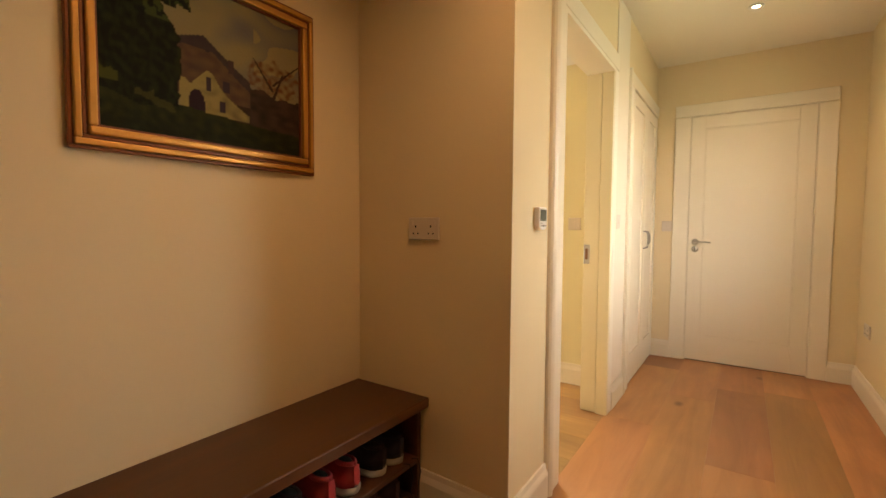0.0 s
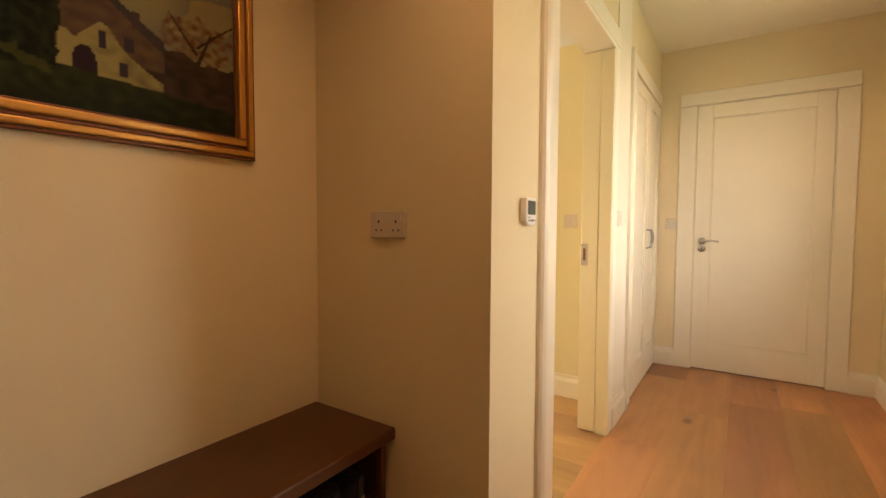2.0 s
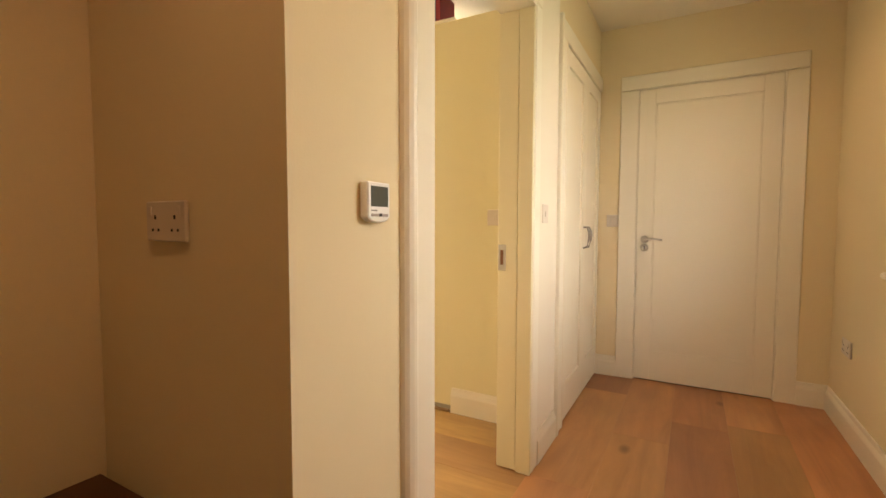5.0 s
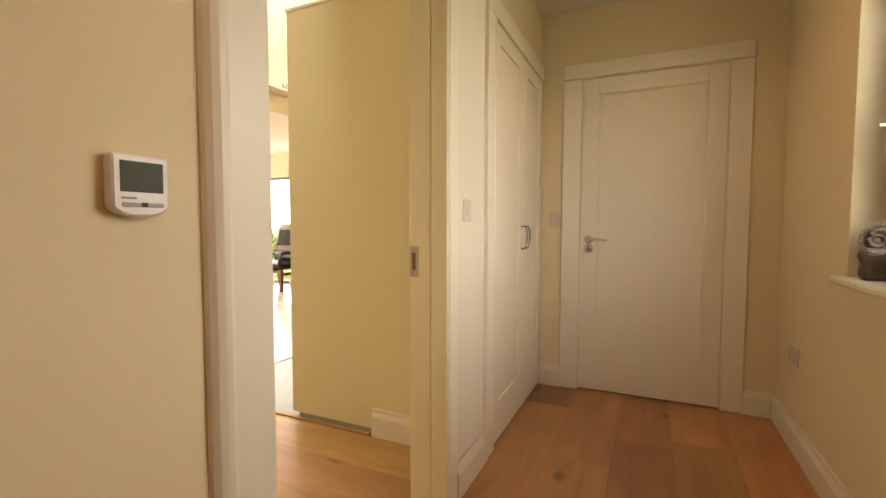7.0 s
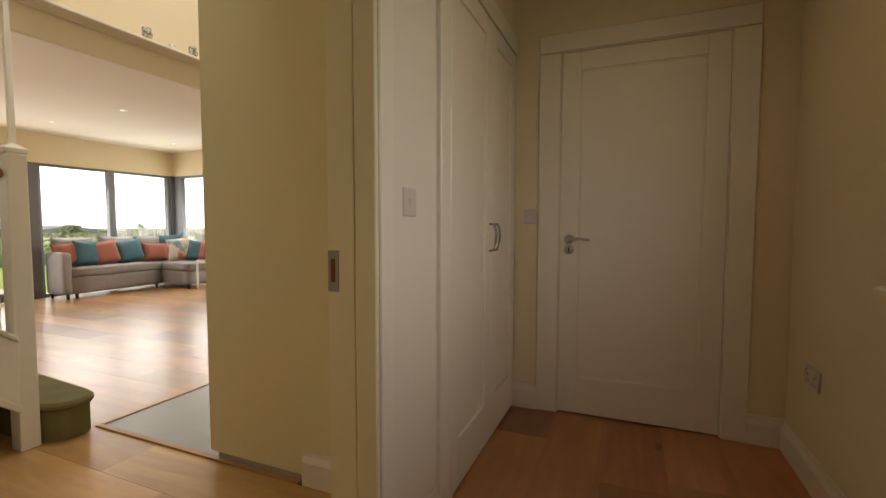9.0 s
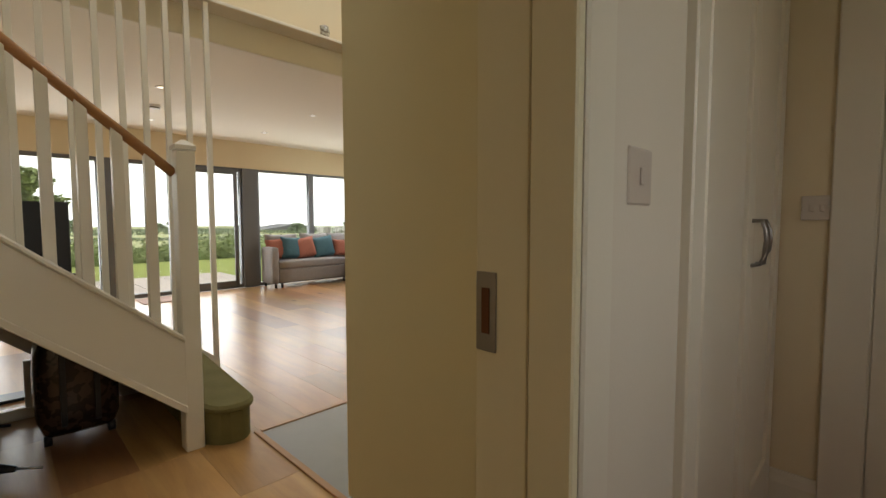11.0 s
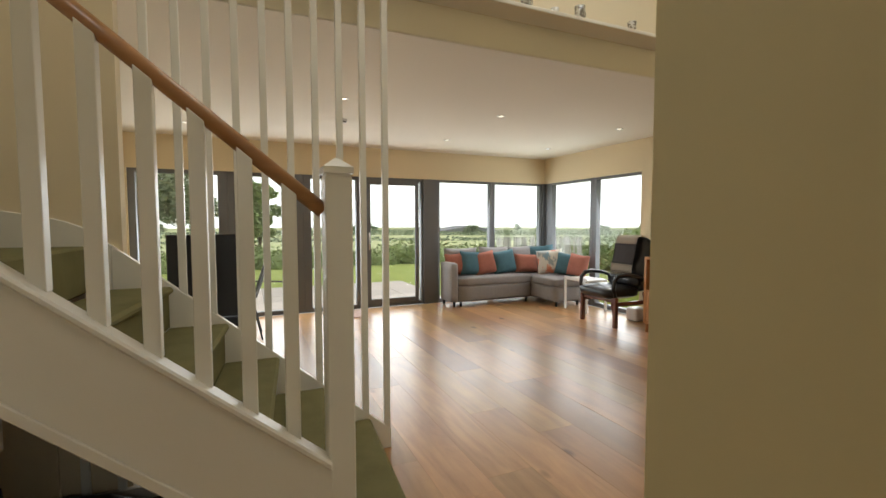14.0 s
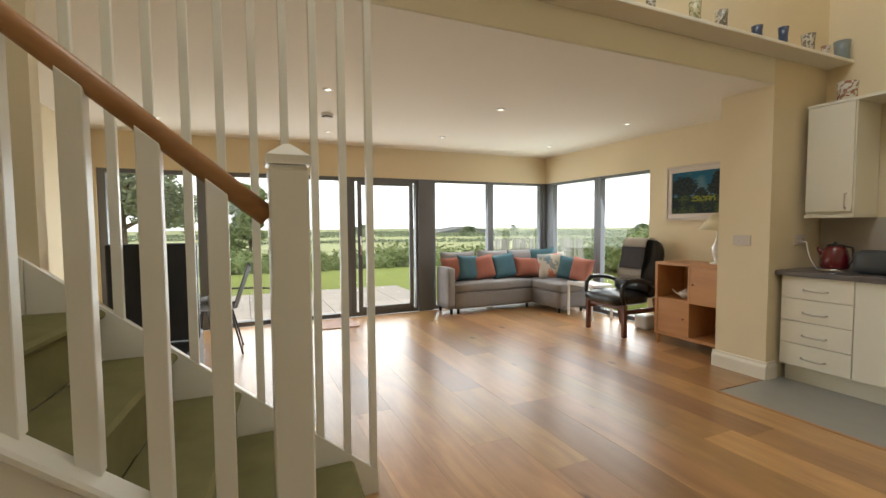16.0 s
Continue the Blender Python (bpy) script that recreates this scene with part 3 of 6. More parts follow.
part("pull_handle", tube_bm([(XW - 0.005, 4.22, 1.12), (XW + 0.03, 4.22, 1.12), (XW + 0.04, 4.22, 1.0), (XW + 0.03, 4.22, 0.88), (XW - 0.005, 4.22, 0.88)], 0.01, 8), STEEL, s, "steel bow pull", True)
sbox("wall_post", (XW - 0.15, XW - 0.002, 5.09, 5.343, 0, 1.95), GREYFRAME, "wide grey aluminium post", 0.006)
glazed("window_fixed", "y", XW, 5.345, 6.33, "tall fixed window in a grey frame", 0.03, 0.05, 0.035)
glazed("window_fixed", "y", XW, 6.332, 7.33, "tall fixed window in a grey frame", 0.05, 0.05, 0.035)
sbox("wall_corner_post", (XW - 0.12, XW - 0.001, 7.332, YW + 0.12, 0, 1.95), GREYFRAME, "grey aluminium corner post", 0.004)
glazed("window_side", "x", YW, XW + 0.001, -5.98, "tall side window in a grey frame", 0.18, 0.065, 0.035)
glazed("window_side", "x", YW, -5.978, -5.055, "tall side window in a grey frame", 0.068, 0.02, 0.035)


# ---- staircase ----
RISE, GO = 0.197, 0.225
stair = base("staircase", (-2.5, 2.9, 0), "white painted staircase with green carpet and an oak handrail", "staircase")
SX0, SX1 = -3.05, -2.005


def string_z(y):
    return 0.535 + 0.833 * (2.79 - y)


near = [(2.80, 0.0 + 0.185), (2.80, string_z(2.80)), (2.03, string_z(2.03)), (2.03, 0.845)]
part("string", prism_bm(near, 0, -2.045, -2.0, 0.003), STAIRW, stair, "white painted closed string")
capl = [(2.80, string_z(2.80)), (2.80, string_z(2.80) + 0.028), (2.03, string_z(2.03) + 0.028), (2.03, string_z(2.03))]
part("string_cap", prism_bm(capl, 0, -2.060, -1.985, 0.006), STAIRW, stair)
low = [(2.80, 0.187), (2.80, 0.225), (2.03, 0.885), (2.03, 0.847)]
part("string_bead", prism_bm(low, 0, -2.0005, -1.99, 0.003), STAIRW, stair)
far = [(3.30, 0.0), (3.30, 0.105), (2.03, 0.105 + 0.843 * 1.27), (2.03, 0.60), (2.72, 0.0)]
part("string", prism_bm(far, 0, -3.085, -3.05, 0.002), STAIRW, stair, "white painted far string")


def newel(x0, x1, y0, y1, z0, z1, parent):
    bm = join_bm(box_bm(x0, x1, y0, y1, z0, z1 - 0.055, 0.004), box_bm(x0 + 0.004, x1 - 0.004, y0 + 0.004, y1 - 0.004, z1 - 0.056, z1 - 0.048))
    post = part("newel_post", bm, STAIRW, parent, "square white newel post")
    cap = bmesh.new()
    e = 0.004
    zs = [(e, z1 - 0.047), (e, z1 - 0.028), (-0.028, z1 - 0.004), (-0.034, z1)]
    rings = []
    for d, z in zs:
        rings.append([cap.verts.new(p) for p in ((x0 - d, y0 - d, z), (x1 + d, y0 - d, z), (x1 + d, y1 + d, z), (x0 - d, y1 + d, z))])
    for r0, r1 in zip(rings, rings[1:]):
        for k in range(4):
            cap.faces.new((r0[k], r0[(k + 1) % 4], r1[(k + 1) % 4], r1[k]))
    cap.faces.new(rings[-1])
    cap.faces.new(list(reversed(rings[0])))
    part("newel_cap", cap, STAIRW, post, "pyramid newel cap")


newel(-2.088, -2.005, 2.792, 2.872, 0, 1.462, stair)
newel(-2.07, -1.98, 1.945, 2.03, 0.72, 2.5, stair)
rail = [(-2.05, 2.792, 1.306), (-2.05, 2.03, 1.306 + 0.82 * 0.762)]
part("handrail", tube_bm(rail, 0.0205, 16, 1.1), OAKRAIL, stair, "rounded oak handrail", True)
for k in range(6):
    y = 2.695 - 0.115 * k
    z0, z1 = string_z(y) + 0.01, 1.306 + 0.82 * (2.792 - y) - 0.018
    part("baluster", prism_bm([(y - 0.02, z0), (y + 0.02, z0), (y + 0.02, z1 - 0.0164), (y - 0.02, z1 + 0.0164)], 0, -2.068, -2.028, 0.002), STAIRW, stair)
for k in range(10):
    y = 3.280 - 0.1225 * k
    part("baluster", box_bm(-3.0815, -3.0515, y - 0.0165, y + 0.0165, 0.08 + 0.843 * (3.30 - y), 2.574, 0.002), STAIRW, stair)
for k in range(6):
    y = 2.564 - 0.1328 * k
    part("baluster", box_bm(-3.0815, -3.0515, y - 0.0165, y + 0.0165, 0.06, max(0.08, 0.80 * (2.70 - y)), 0.002), STAIRW, stair)
box("bottom_rail", (-3.09, -3.045, 1.812, 2.66, 0.0, 0.062), STAIRW, stair, bevel=0.003)

# carpeted steps: straight flight, then three winders about the upper newel
def step(poly, z, thick=0.03):
    bm = prism_bm(poly, 2, z - thick, z, 0.012)
    part("tread", bm, CARPET, stair, "olive green carpeted tread")


bull = [(-3.045, 3.18), (-3.045, 2.84), (-2.06, 2.84), (-2.06, 2.87), (-2.0, 2.885), (-1.955, 2.91), (-1.925, 2.96), (-1.92, 3.02), (-1.94, 3.07), (-1.985, 3.10), (-2.05, 3.115)]
part("tread", prism_bm(bull, 2, 0.155, RISE, 0.014), CARPET, stair, "olive green carpeted bullnose step")
inner = [(x * 0.985 - 0.035 if x > -2.1 else x, y - 0.012 if y > 3 else y) for x, y in bull]
part("riser", prism_bm([(-3.045, 3.155), (-3.045, 2.86), (-2.06, 2.86), (-2.0, 2.90), (-1.965, 2.93), (-1.945, 2.97), (-1.945, 3.03), (-1.965, 3.06), (-2.0, 3.085), (-2.06, 3.095)], 2, 0.0, 0.156), CARPET, stair, "carpeted bullnose riser")
for i in range(2, 6):
    far_y = 2.94 - GO * (i - 2)
    near_y = far_y - 0.09
    z = 0.406 + 0.1915 * (i - 2)
    x1 = -2.095 if i == 2 else -2.05
    step([(-3.045, far_y), (-3.045, far_y - GO - 0.03), (x1, near_y - GO - 0.03), (x1, near_y)], z, 0.035)
    part("riser", prism_bm([(-3.045, far_y - 0.022), (-3.045, far_y - 0.034), (x1, near_y - 0.034), (x1, near_y - 0.022)], 2, z - 0.19, z - 0.034), CARPET, stair, "carpeted riser")
P = Vector((-2.05, 1.96))
for i in range(3):
    a0, a1 = radians(180 + 30 * i), radians(180 + 30 * (i + 1))
    def edge(a):
        c, s_ = math.cos(a), math.sin(a)
        t = min((-3.045 - P.x) / c if c < -1e-6 else 9, (0.98 - P.y) / s_ if s_ < -1e-6 else 9)
        return (P.x + c * t, P.y + s_ * t)
    e0, e1 = edge(a0), edge(a1)
    poly = [(P.x, P.y), e0] + ([(-3.045, 0.98)] if i == 1 else []) + [e1]
    z = 0.406 + 0.1915 * (4 + i)
    part("tread", prism_bm(poly, 2, z - RISE, z, 0.01), CARPET, stair, "carpeted winder step")
wall_string = [(2.028, 0.9), (2.028, 1.176), (1.992, 1.208), (1.94, 1.25), (1.87, 1.28), (1.795, 1.30), (1.667, 1.322), (1.4, 1.36), (0.98, 1.50), (0.98, 0.9)]
part("wall_string", prism_bm(wall_string, 0, -3.068, -3.05, 0.002), STAIRW, stair, "white painted wall string")

# ---- kitchen floor ----
sbox("floor_kitchen", (-1.955, -0.142, 3.125, 7.32, -0.019, 0.003), LINO, "plain grey kitchen floor")
sbox("floor_kitchen_far", (-3.21, -1.956, 6.025, 7.32, -0.019, 0.003), LINO, "plain grey kitchen floor")
THR = wood_material("oak_strip", (0.34, 0.17, 0.07), (0.50, 0.29, 0.14), 0.4, along=0)
for dims in ((-1.985, -0.62, 3.095, 3.124, -0.01, 0.008), (-1.985, -1.957, 3.125, 6.02, -0.01, 0.008), (-3.225, -1.957, 5.996, 6.023, -0.01, 0.006)):
    sbox("trim_floor", dims, THR, "oak floor edging strip", 0.002)

# ---- tall unit seen from its side ----
tall = base("tall_kitchen_unit", (-0.87, 3.4, 0), "tall cream kitchen unit beside the closet wall", "kitchen unit")
box("side_panel", (-1.145, -0.6005, 3.113, 3.133, 0.035, 2.245), TU, tall, "plain yellowish cream end panel")
box("carcass", (-1.12, -0.62, 3.134, 3.75, 0.1, 2.245), UNIT, tall)
box("unit_door", (-1.14, -1.121, 3.136, 3.748, 0.15, 2.235), UNIT, tall, bevel=0.002)
box("plinth", (-1.10, -0.601, 3.118, 3.74, 0.004, 0.10), material("grey_plinth", (0.35, 0.33, 0.28), 0.5), tall, "grey plinth")
box("top_edge", (-1.15, -0.59, 3.105, 3.76, 2.246, 2.263), UNIT, tall, bevel=0.002)

# ---- kitchen run ----
def unit(name, x0, x1, label, kind_="drawers"):
    u = base(name, ((x0 + x1) / 2, 7.0, 0), label, "kitchen unit", "base units")
    box("carcass", (x0 + 0.002, x1 - 0.002, 6.722, 7.31, 0.14, 0.86), UNIT, u)
    if kind_ == "drawers":
        for k in range(4):
            z0 = 0.15 + 0.179 * k
            dr = box("drawer_front", (x0 + 0.003, x1 - 0.003, 6.70, 6.7205, z0, z0 + 0.174), UNIT, u, bevel=0.002)
            c = (x0 + x1) / 2
            part("handle", tube_bm([(c - 0.08, 6.70, z0 + 0.072), (c - 0.07, 6.677, z0 + 0.069), (c, 6.672, z0 + 0.065), (c + 0.07, 6.677, z0 + 0.069), (c + 0.08, 6.70, z0 + 0.072)], 0.006, 8), STEEL, dr, "slim bow drawer handle", True)
    else:
        dr = box("unit_door", (x0 + 0.003, x1 - 0.003, 6.70, 6.7205, 0.15, 0.86), UNIT, u, bevel=0.002)
    box("plinth", (x0, x1, 6.79, 6.806, 0.003, 0.138), UNIT, u)


unit("drawer_unit", -3.175, -2.70, "cream four-drawer kitchen unit with slim handles")
unit("cupboard_unit", -2.70, -2.1, "cream kitchen cupboard unit, closed", "door")
unit("cupboard_unit", -2.1, -1.4, "cream kitchen cupboard unit, closed", "door")
put("worktop", box_bm(-3.212, -1.4, 6.672, 7.315, 0.862, 0.90, 0.004), WORKTOP, label="dark grey laminate worktop with a thin edge", category="worktop")
wc = base("wall_cupboard", (-3.0, 7.1, 1.33), "cream wall cupboard with one door and a bow handle", "kitchen unit")
box("carcass", (-3.16, -2.842, 6.972, 7.31, 1.345, 2.20), UNIT, wc, bevel=0.001)
wd = box("cupboard_door", (-3.155, -2.85, 6.95, 6.9705, 1.365, 2.195), UNIT, wc, bevel=0.002)
part("handle", tube_bm([(-2.885, 6.95, 1.50), (-2.885, 6.925, 1.50), (-2.885, 6.922, 1.44), (-2.885, 6.925, 1.39), (-2.885, 6.95, 1.39)], 0.006, 8), STEEL, wd, "slim bow handle", True)
box("pelmet", (-3.165, -2.838, 6.96, 7.31, 1.318, 1.344), UNIT, wc)
box("top_panel", (-3.165, -2.2, 6.955, 7.31, 2.201, 2.222), UNIT, wc)
"""grey splashback"""
sbox("trim_splashback", (-3.214, -1.4, 7.30, 7.3195, 0.905, 1.32), material("grey_splashback", (0.42, 0.38, 0.33), 0.3, vary=0.05), "plain grey splashback")

sbox("wall_under_stairs", (-3.12, -3.05, 1.0, 1.808, 0.0, 0.90), CREAM, "cream wall below the turn of the stairs")

# ---- outdoors ----
GRASS = material("lawn_grass", (0.32, 0.38, 0.11), 0.95, vary=0.18, scale=3, bump=0.8, bump_scale=200, spec=0.1)
PAVE = material("pale_paving", (0.50, 0.46, 0.42), 0.8, vary=0.12, scale=5, bump=0.3)
LEAF = material("hedge_leaves", (0.25, 0.31, 0.13), 0.8, vary=0.4, scale=2.5, spec=0.2)
# leaf green paled by hand: haze and window glare are mixed into it
LEAF2 = material("hazed_pale_leaves", (0.24, 0.29, 0.19), 0.8, vary=0.4, scale=3, spec=0.2)
BARK = material("brown_bark", (0.10, 0.07, 0.045), 0.9, vary=0.3, scale=8, bump=0.8)
# grass green also lightened, with the haze over the distance in the colour
FIELD = material("pasture", (0.42, 0.45, 0.24), 0.95, vary=0.35, scale=0.02, spec=0.1)
WOODGREY = wood_material("weathered_timber", (0.46, 0.45, 0.43), (0.64, 0.62, 0.59), 0.85, along=2)

rng = random.Random(21)


def terrain_bm(x0, x1, y0, y1, nx, ny, height):
    bm = bmesh.new()
    grid = [[bm.verts.new((x0 + (x1 - x0) * i / nx, y0 + (y1 - y0) * j / ny, height(x0 + (x1 - x0) * i / nx, y0 + (y1 - y0) * j / ny))) for j in range(ny + 1)] for i in range(nx + 1)]
    for i in range(nx):
        for j in range(ny):
            bm.faces.new((grid[i][j], grid[i + 1][j], grid[i + 1][j + 1], grid[i][j + 1]))
    return bm


def field_height(x, y):
    d = math.hypot(x + 7, y - 3)
    return -0.35 - min(50, max(0, d - 10)) * 0.019 - max(0, d - 60) * 0.007 + 1.0 * noise.noise(Vector((x * 0.012, y * 0.012, 0))) * min(1, d / 80)


structure("ground_lawn", box_bm(-14.9, -7.36, -14, 22, -0.5, -0.10), GRASS, "bright green mown lawn")
structure("ground_fields", terrain_bm(-900, 900, -900, 900, 90, 90, field_height), FIELD, "green rolling pasture reaching the horizon")
slabs = structure("pavement_patio", box_bm(-10.45, -7.36, -3.0, 5.75, -0.12, -0.085), PAVE, "pale paved patio")
slab_cache = box_bm(0, 0.592, 0, 0.592, -0.03, 0, 0.004)
slab_me = bpy.data.meshes.new("paving_slab")
slab_cache.to_mesh(slab_me)
slab_cache.free()
slab_me.materials.append(material("paving_slab_stone", (0.56, 0.51, 0.46), 0.75, vary=0.1, scale=6, random_object=0.12))
for i in range(5):
    for j in range(14):
        ob = new("slab", slab_me)
        ob.location = (-10.42 + i * 0.6, -2.6 + j * 0.6, -0.055)
        ob.parent = slabs


def leaves_bm(blobs, count, size, seed):
    r = random.Random(seed)
    bm = bmesh.new()
    for _ in range(count):
        c, rad = r.choice(blobs)
        v = Vector((r.gauss(0, 1), r.gauss(0, 1), r.gauss(0, 1))).normalized() * r.uniform(0.55, 1.05)
        p = Vector(c) + Vector((v.x * rad[0], v.y * rad[1], v.z * rad[2]))
        a = Vector((r.uniform(-1, 1), r.uniform(-1, 1), r.uniform(-0.6, 0.6))).normalized() * size * r.uniform(0.6, 1.3)
        b = a.cross(Vector((r.uniform(-1, 1), r.uniform(-1, 1), r.uniform(-1, 1)))).normalized() * size * r.uniform(0.35, 0.6)
        vs = [bm.verts.new(p + q) for q in (-a, b * 0.9, a, -b)]
        bm.faces.new(vs)
    return bm


def blob_row(p0, p1, n, rad, jitter, seed):
    r = random.Random(seed)
    out = []
    for k in range(n):
        t = k / max(1, n - 1)
        c = Vector(p0).lerp(Vector(p1), t) + Vector((r.uniform(-1, 1), r.uniform(-1, 1), r.uniform(-0.5, 0.5))) * jitter
        s = r.uniform(0.75, 1.25)
        out.append((c, (rad[0] * s, rad[1] * s, rad[2] * s)))
    return out


for p0, p1, n, rad, cnt in (((-15.4, -8, -0.06), (-15.4, 9.0, 0.0), 30, (0.7, 0.8, 0.56), 20000), ((-15.2, 9.0, 0.02), (-10.5, 12.5, 0.22), 12, (0.8, 0.8, 0.6), 9000), ((-10.5, 12.5, 0.5), (-3.0, 11.5, 1.0), 10, (0.9, 0.9, 0.78), 9000)):
    h = base("hedge", (p0[0], p0[1], -0.3), "uneven leafy green garden hedge beyond the lawn", "hedge", "garden hedges", "stuff")
    part("leaves", leaves_bm(blob_row(p0, p1, n, rad, 0.3, cnt), cnt, 0.075, cnt), LEAF, h)
    core = bmesh.new()
    for c, rr in blob_row(p0, p1, n, rad, 0.3, cnt):
        m4 = Matrix.Translation(c) @ Matrix.Diagonal((rr[0] * 0.7, rr[1] * 0.7, rr[2] * 0.75, 1))
        bmesh.ops.create_icosphere(core, subdivisions=2, radius=1, matrix=m4)
    for v in core.verts:
        v.co += Vector((noise.noise(v.co * 2), noise.noise(v.co * 2 + Vector((9, 0, 0))), noise.noise(v.co * 2 + Vector((0, 9, 0))))) * 0.2
    part("branches", core, LEAF, h)


def tree(place, height, spread, label, mat, seed, count=5000, leaf=0.14):
    t = base("tree", place, label, "tree", "trees")
    r = random.Random(seed)
    x, y, z = place
    limbs = [tube_bm([(x, y, z), (x + 0.05, y, z + height * 0.3), (x, y + 0.1, z + height * 0.6), (x, y, z + height * 0.9)], [height * 0.028, height * 0.022, height * 0.014, 0.02], 8)]
    blobs = []
    for k in range(16):
        f = 0.28 + 0.68 * k / 15
        a = r.uniform(0, 6.28)
        d = spread * (1.15 - f * 0.85) * r.uniform(0.5, 1.0)
        tip = (x + d * math.cos(a), y + d * math.sin(a), z + height * f + 0.2)
        limbs.append(tube_bm([(x, y, z + height * f * 0.85), ((x + tip[0]) / 2, (y + tip[1]) / 2, z + height * f), tip], [height * 0.010, height * 0.006, 0.01], 6))
        blobs.append((Vector(tip), (spread * 0.42, spread * 0.42, height * 0.075)))
    part("trunk", join_bm(*limbs), BARK, t, "brown tapered trunk with limbs")
    part("crown", leaves_bm(blobs, count, leaf, seed), mat, t, "crown of many small leaves")
    return t


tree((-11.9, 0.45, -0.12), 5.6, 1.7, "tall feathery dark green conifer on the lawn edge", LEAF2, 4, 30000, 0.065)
tree((-16.6, 2.9, -0.3), 2.6, 1.0, "small bushy green tree in the hedge", LEAF, 5, 4000, 0.1)
# far trees share the haze-paled leaf colour
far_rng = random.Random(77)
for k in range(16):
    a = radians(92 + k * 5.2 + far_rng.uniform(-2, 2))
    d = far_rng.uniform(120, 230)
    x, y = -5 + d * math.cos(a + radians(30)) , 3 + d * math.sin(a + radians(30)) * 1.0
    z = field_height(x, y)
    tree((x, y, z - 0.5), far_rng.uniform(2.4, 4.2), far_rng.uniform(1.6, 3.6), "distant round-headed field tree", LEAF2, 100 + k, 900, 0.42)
fr = random.Random(5)
for k in range(6):
    d = 62 + 26 * k
    pts0 = (-5 - d, 3 - d * 0.9)
    pts1 = (-5 - d * 0.55, 3 + d * 1.05)
    z0, z1 = field_height(*pts0), field_height(*pts1)
    n = 46
    blobs = []
    for i in range(n):
        t = i / (n - 1)
        x, y = pts0[0] + (pts1[0] - pts0[0]) * t - 0.25 * d * math.sin(t * 3.14), pts0[1] + (pts1[1] - pts0[1]) * t
        blobs.append((Vector((x, y, field_height(x, y) + 0.2)), (0.02 * d + 0.6, 0.03 * d + 0.8, 0.30 * fr.uniform(0.6, 1.6))))
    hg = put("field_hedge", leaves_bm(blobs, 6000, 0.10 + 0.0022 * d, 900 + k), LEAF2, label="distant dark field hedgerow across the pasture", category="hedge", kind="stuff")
barn = base("farm_building", (-144, 73, -4.6), "distant grey farm building with a pitched roof", "building")
part("wall", box_bm(-150, -138, 62, 84, -4.6, -1.4), material("barn_wall", (0.35, 0.36, 0.36), 0.8), barn)
part("roof", prism_bm([(61, -1.41), (85, -1.41), (73, 0.4)], 0, -151, -137), material("barn_roof", (0.16, 0.17, 0.18), 0.7), barn)

GLOWSKY = glow_material("overcast_sky", (0.95, 0.97, 1.0), 2.7)
ring_bm = bmesh.new()
lo_, hi_ = [], []
for k in range(64):
    a = k * 2 * math.pi / 64
    lo_.append(ring_bm.verts.new((880 * math.cos(a), 880 * math.sin(a), -60)))
    hi_.append(ring_bm.verts.new((880 * math.cos(a), 880 * math.sin(a), 620)))
for k in range(64):
    ring_bm.faces.new((lo_[(k + 1) % 64], lo_[k], hi_[k], hi_[(k + 1) % 64]))
structure("backdrop_sky", ring_bm, GLOWSKY, "plain bright overcast sky")

# grey pallets leaning outside as a low fence
fence = base("slatted_fence", (-9.0, 8.8, -0.1), "low weathered grey slatted timber fence outside the corner", "fence")
for a, b, n in (((-9.3, 7.65), (-9.3, 9.1), 24), ((-9.22, 9.2), (-8.3, 9.2), 15)):
    for k in range(n):
        t = k / (n - 1)
        x, y = a[0] + (b[0] - a[0]) * t, a[1] + (b[1] - a[1]) * t
        s_ = part("slat", box_bm(-0.033, 0.033, -0.014, 0.014, 0, 1.06, 0.004), WOODGREY, fence)
        s_.matrix_world = pose(x, y, -0.1, 3 * math.sin(k), 2.5 * math.cos(k * 1.7), 90 if a[0] == b[0] else 0)
    mid = ((a[0] + b[0]) / 2, (a[1] + b[1]) / 2)
    ln = math.hypot(b[0] - a[0], b[1] - a[1])
    ang = math.degrees(math.atan2(b[1] - a[1], b[0] - a[0]))
    for z in (0.15, 0.6):
        r_ = part("fence_rail", box_bm(-ln / 2, ln / 2, 0.016, 0.04, 0, 0.09), WOODGREY, fence)
        r_.matrix_world = pose(mid[0], mid[1], z - 0.1, 0, 0, ang)


# ---- wall fittings ----
def wall_plate(kind_, place, axis, sign, w, h, label, category):
    """A moulded plate on a wall; axis is that of the wall's normal."""
    t = base(kind_, place, label, category)
    x, y, z = place
    def slab(d0, d1, u0, u1, v0, v1, m, nm, bev=0.0):
        lo, hi = sorted((d0 * sign, d1 * sign))
        if axis == "y":
            return box(nm, (x + u0, x + u1, y + lo, y + hi, z + v0, z + v1), m, t, bevel=bev)
        return box(nm, (x + lo, x + hi, y + u0, y + u1, z + v0, z + v1), m, t, bevel=bev)
    slab(0.0, 0.010, -w / 2, w / 2, -h / 2, h / 2, FITTING, "face_plate", 0.003)
    return t, slab


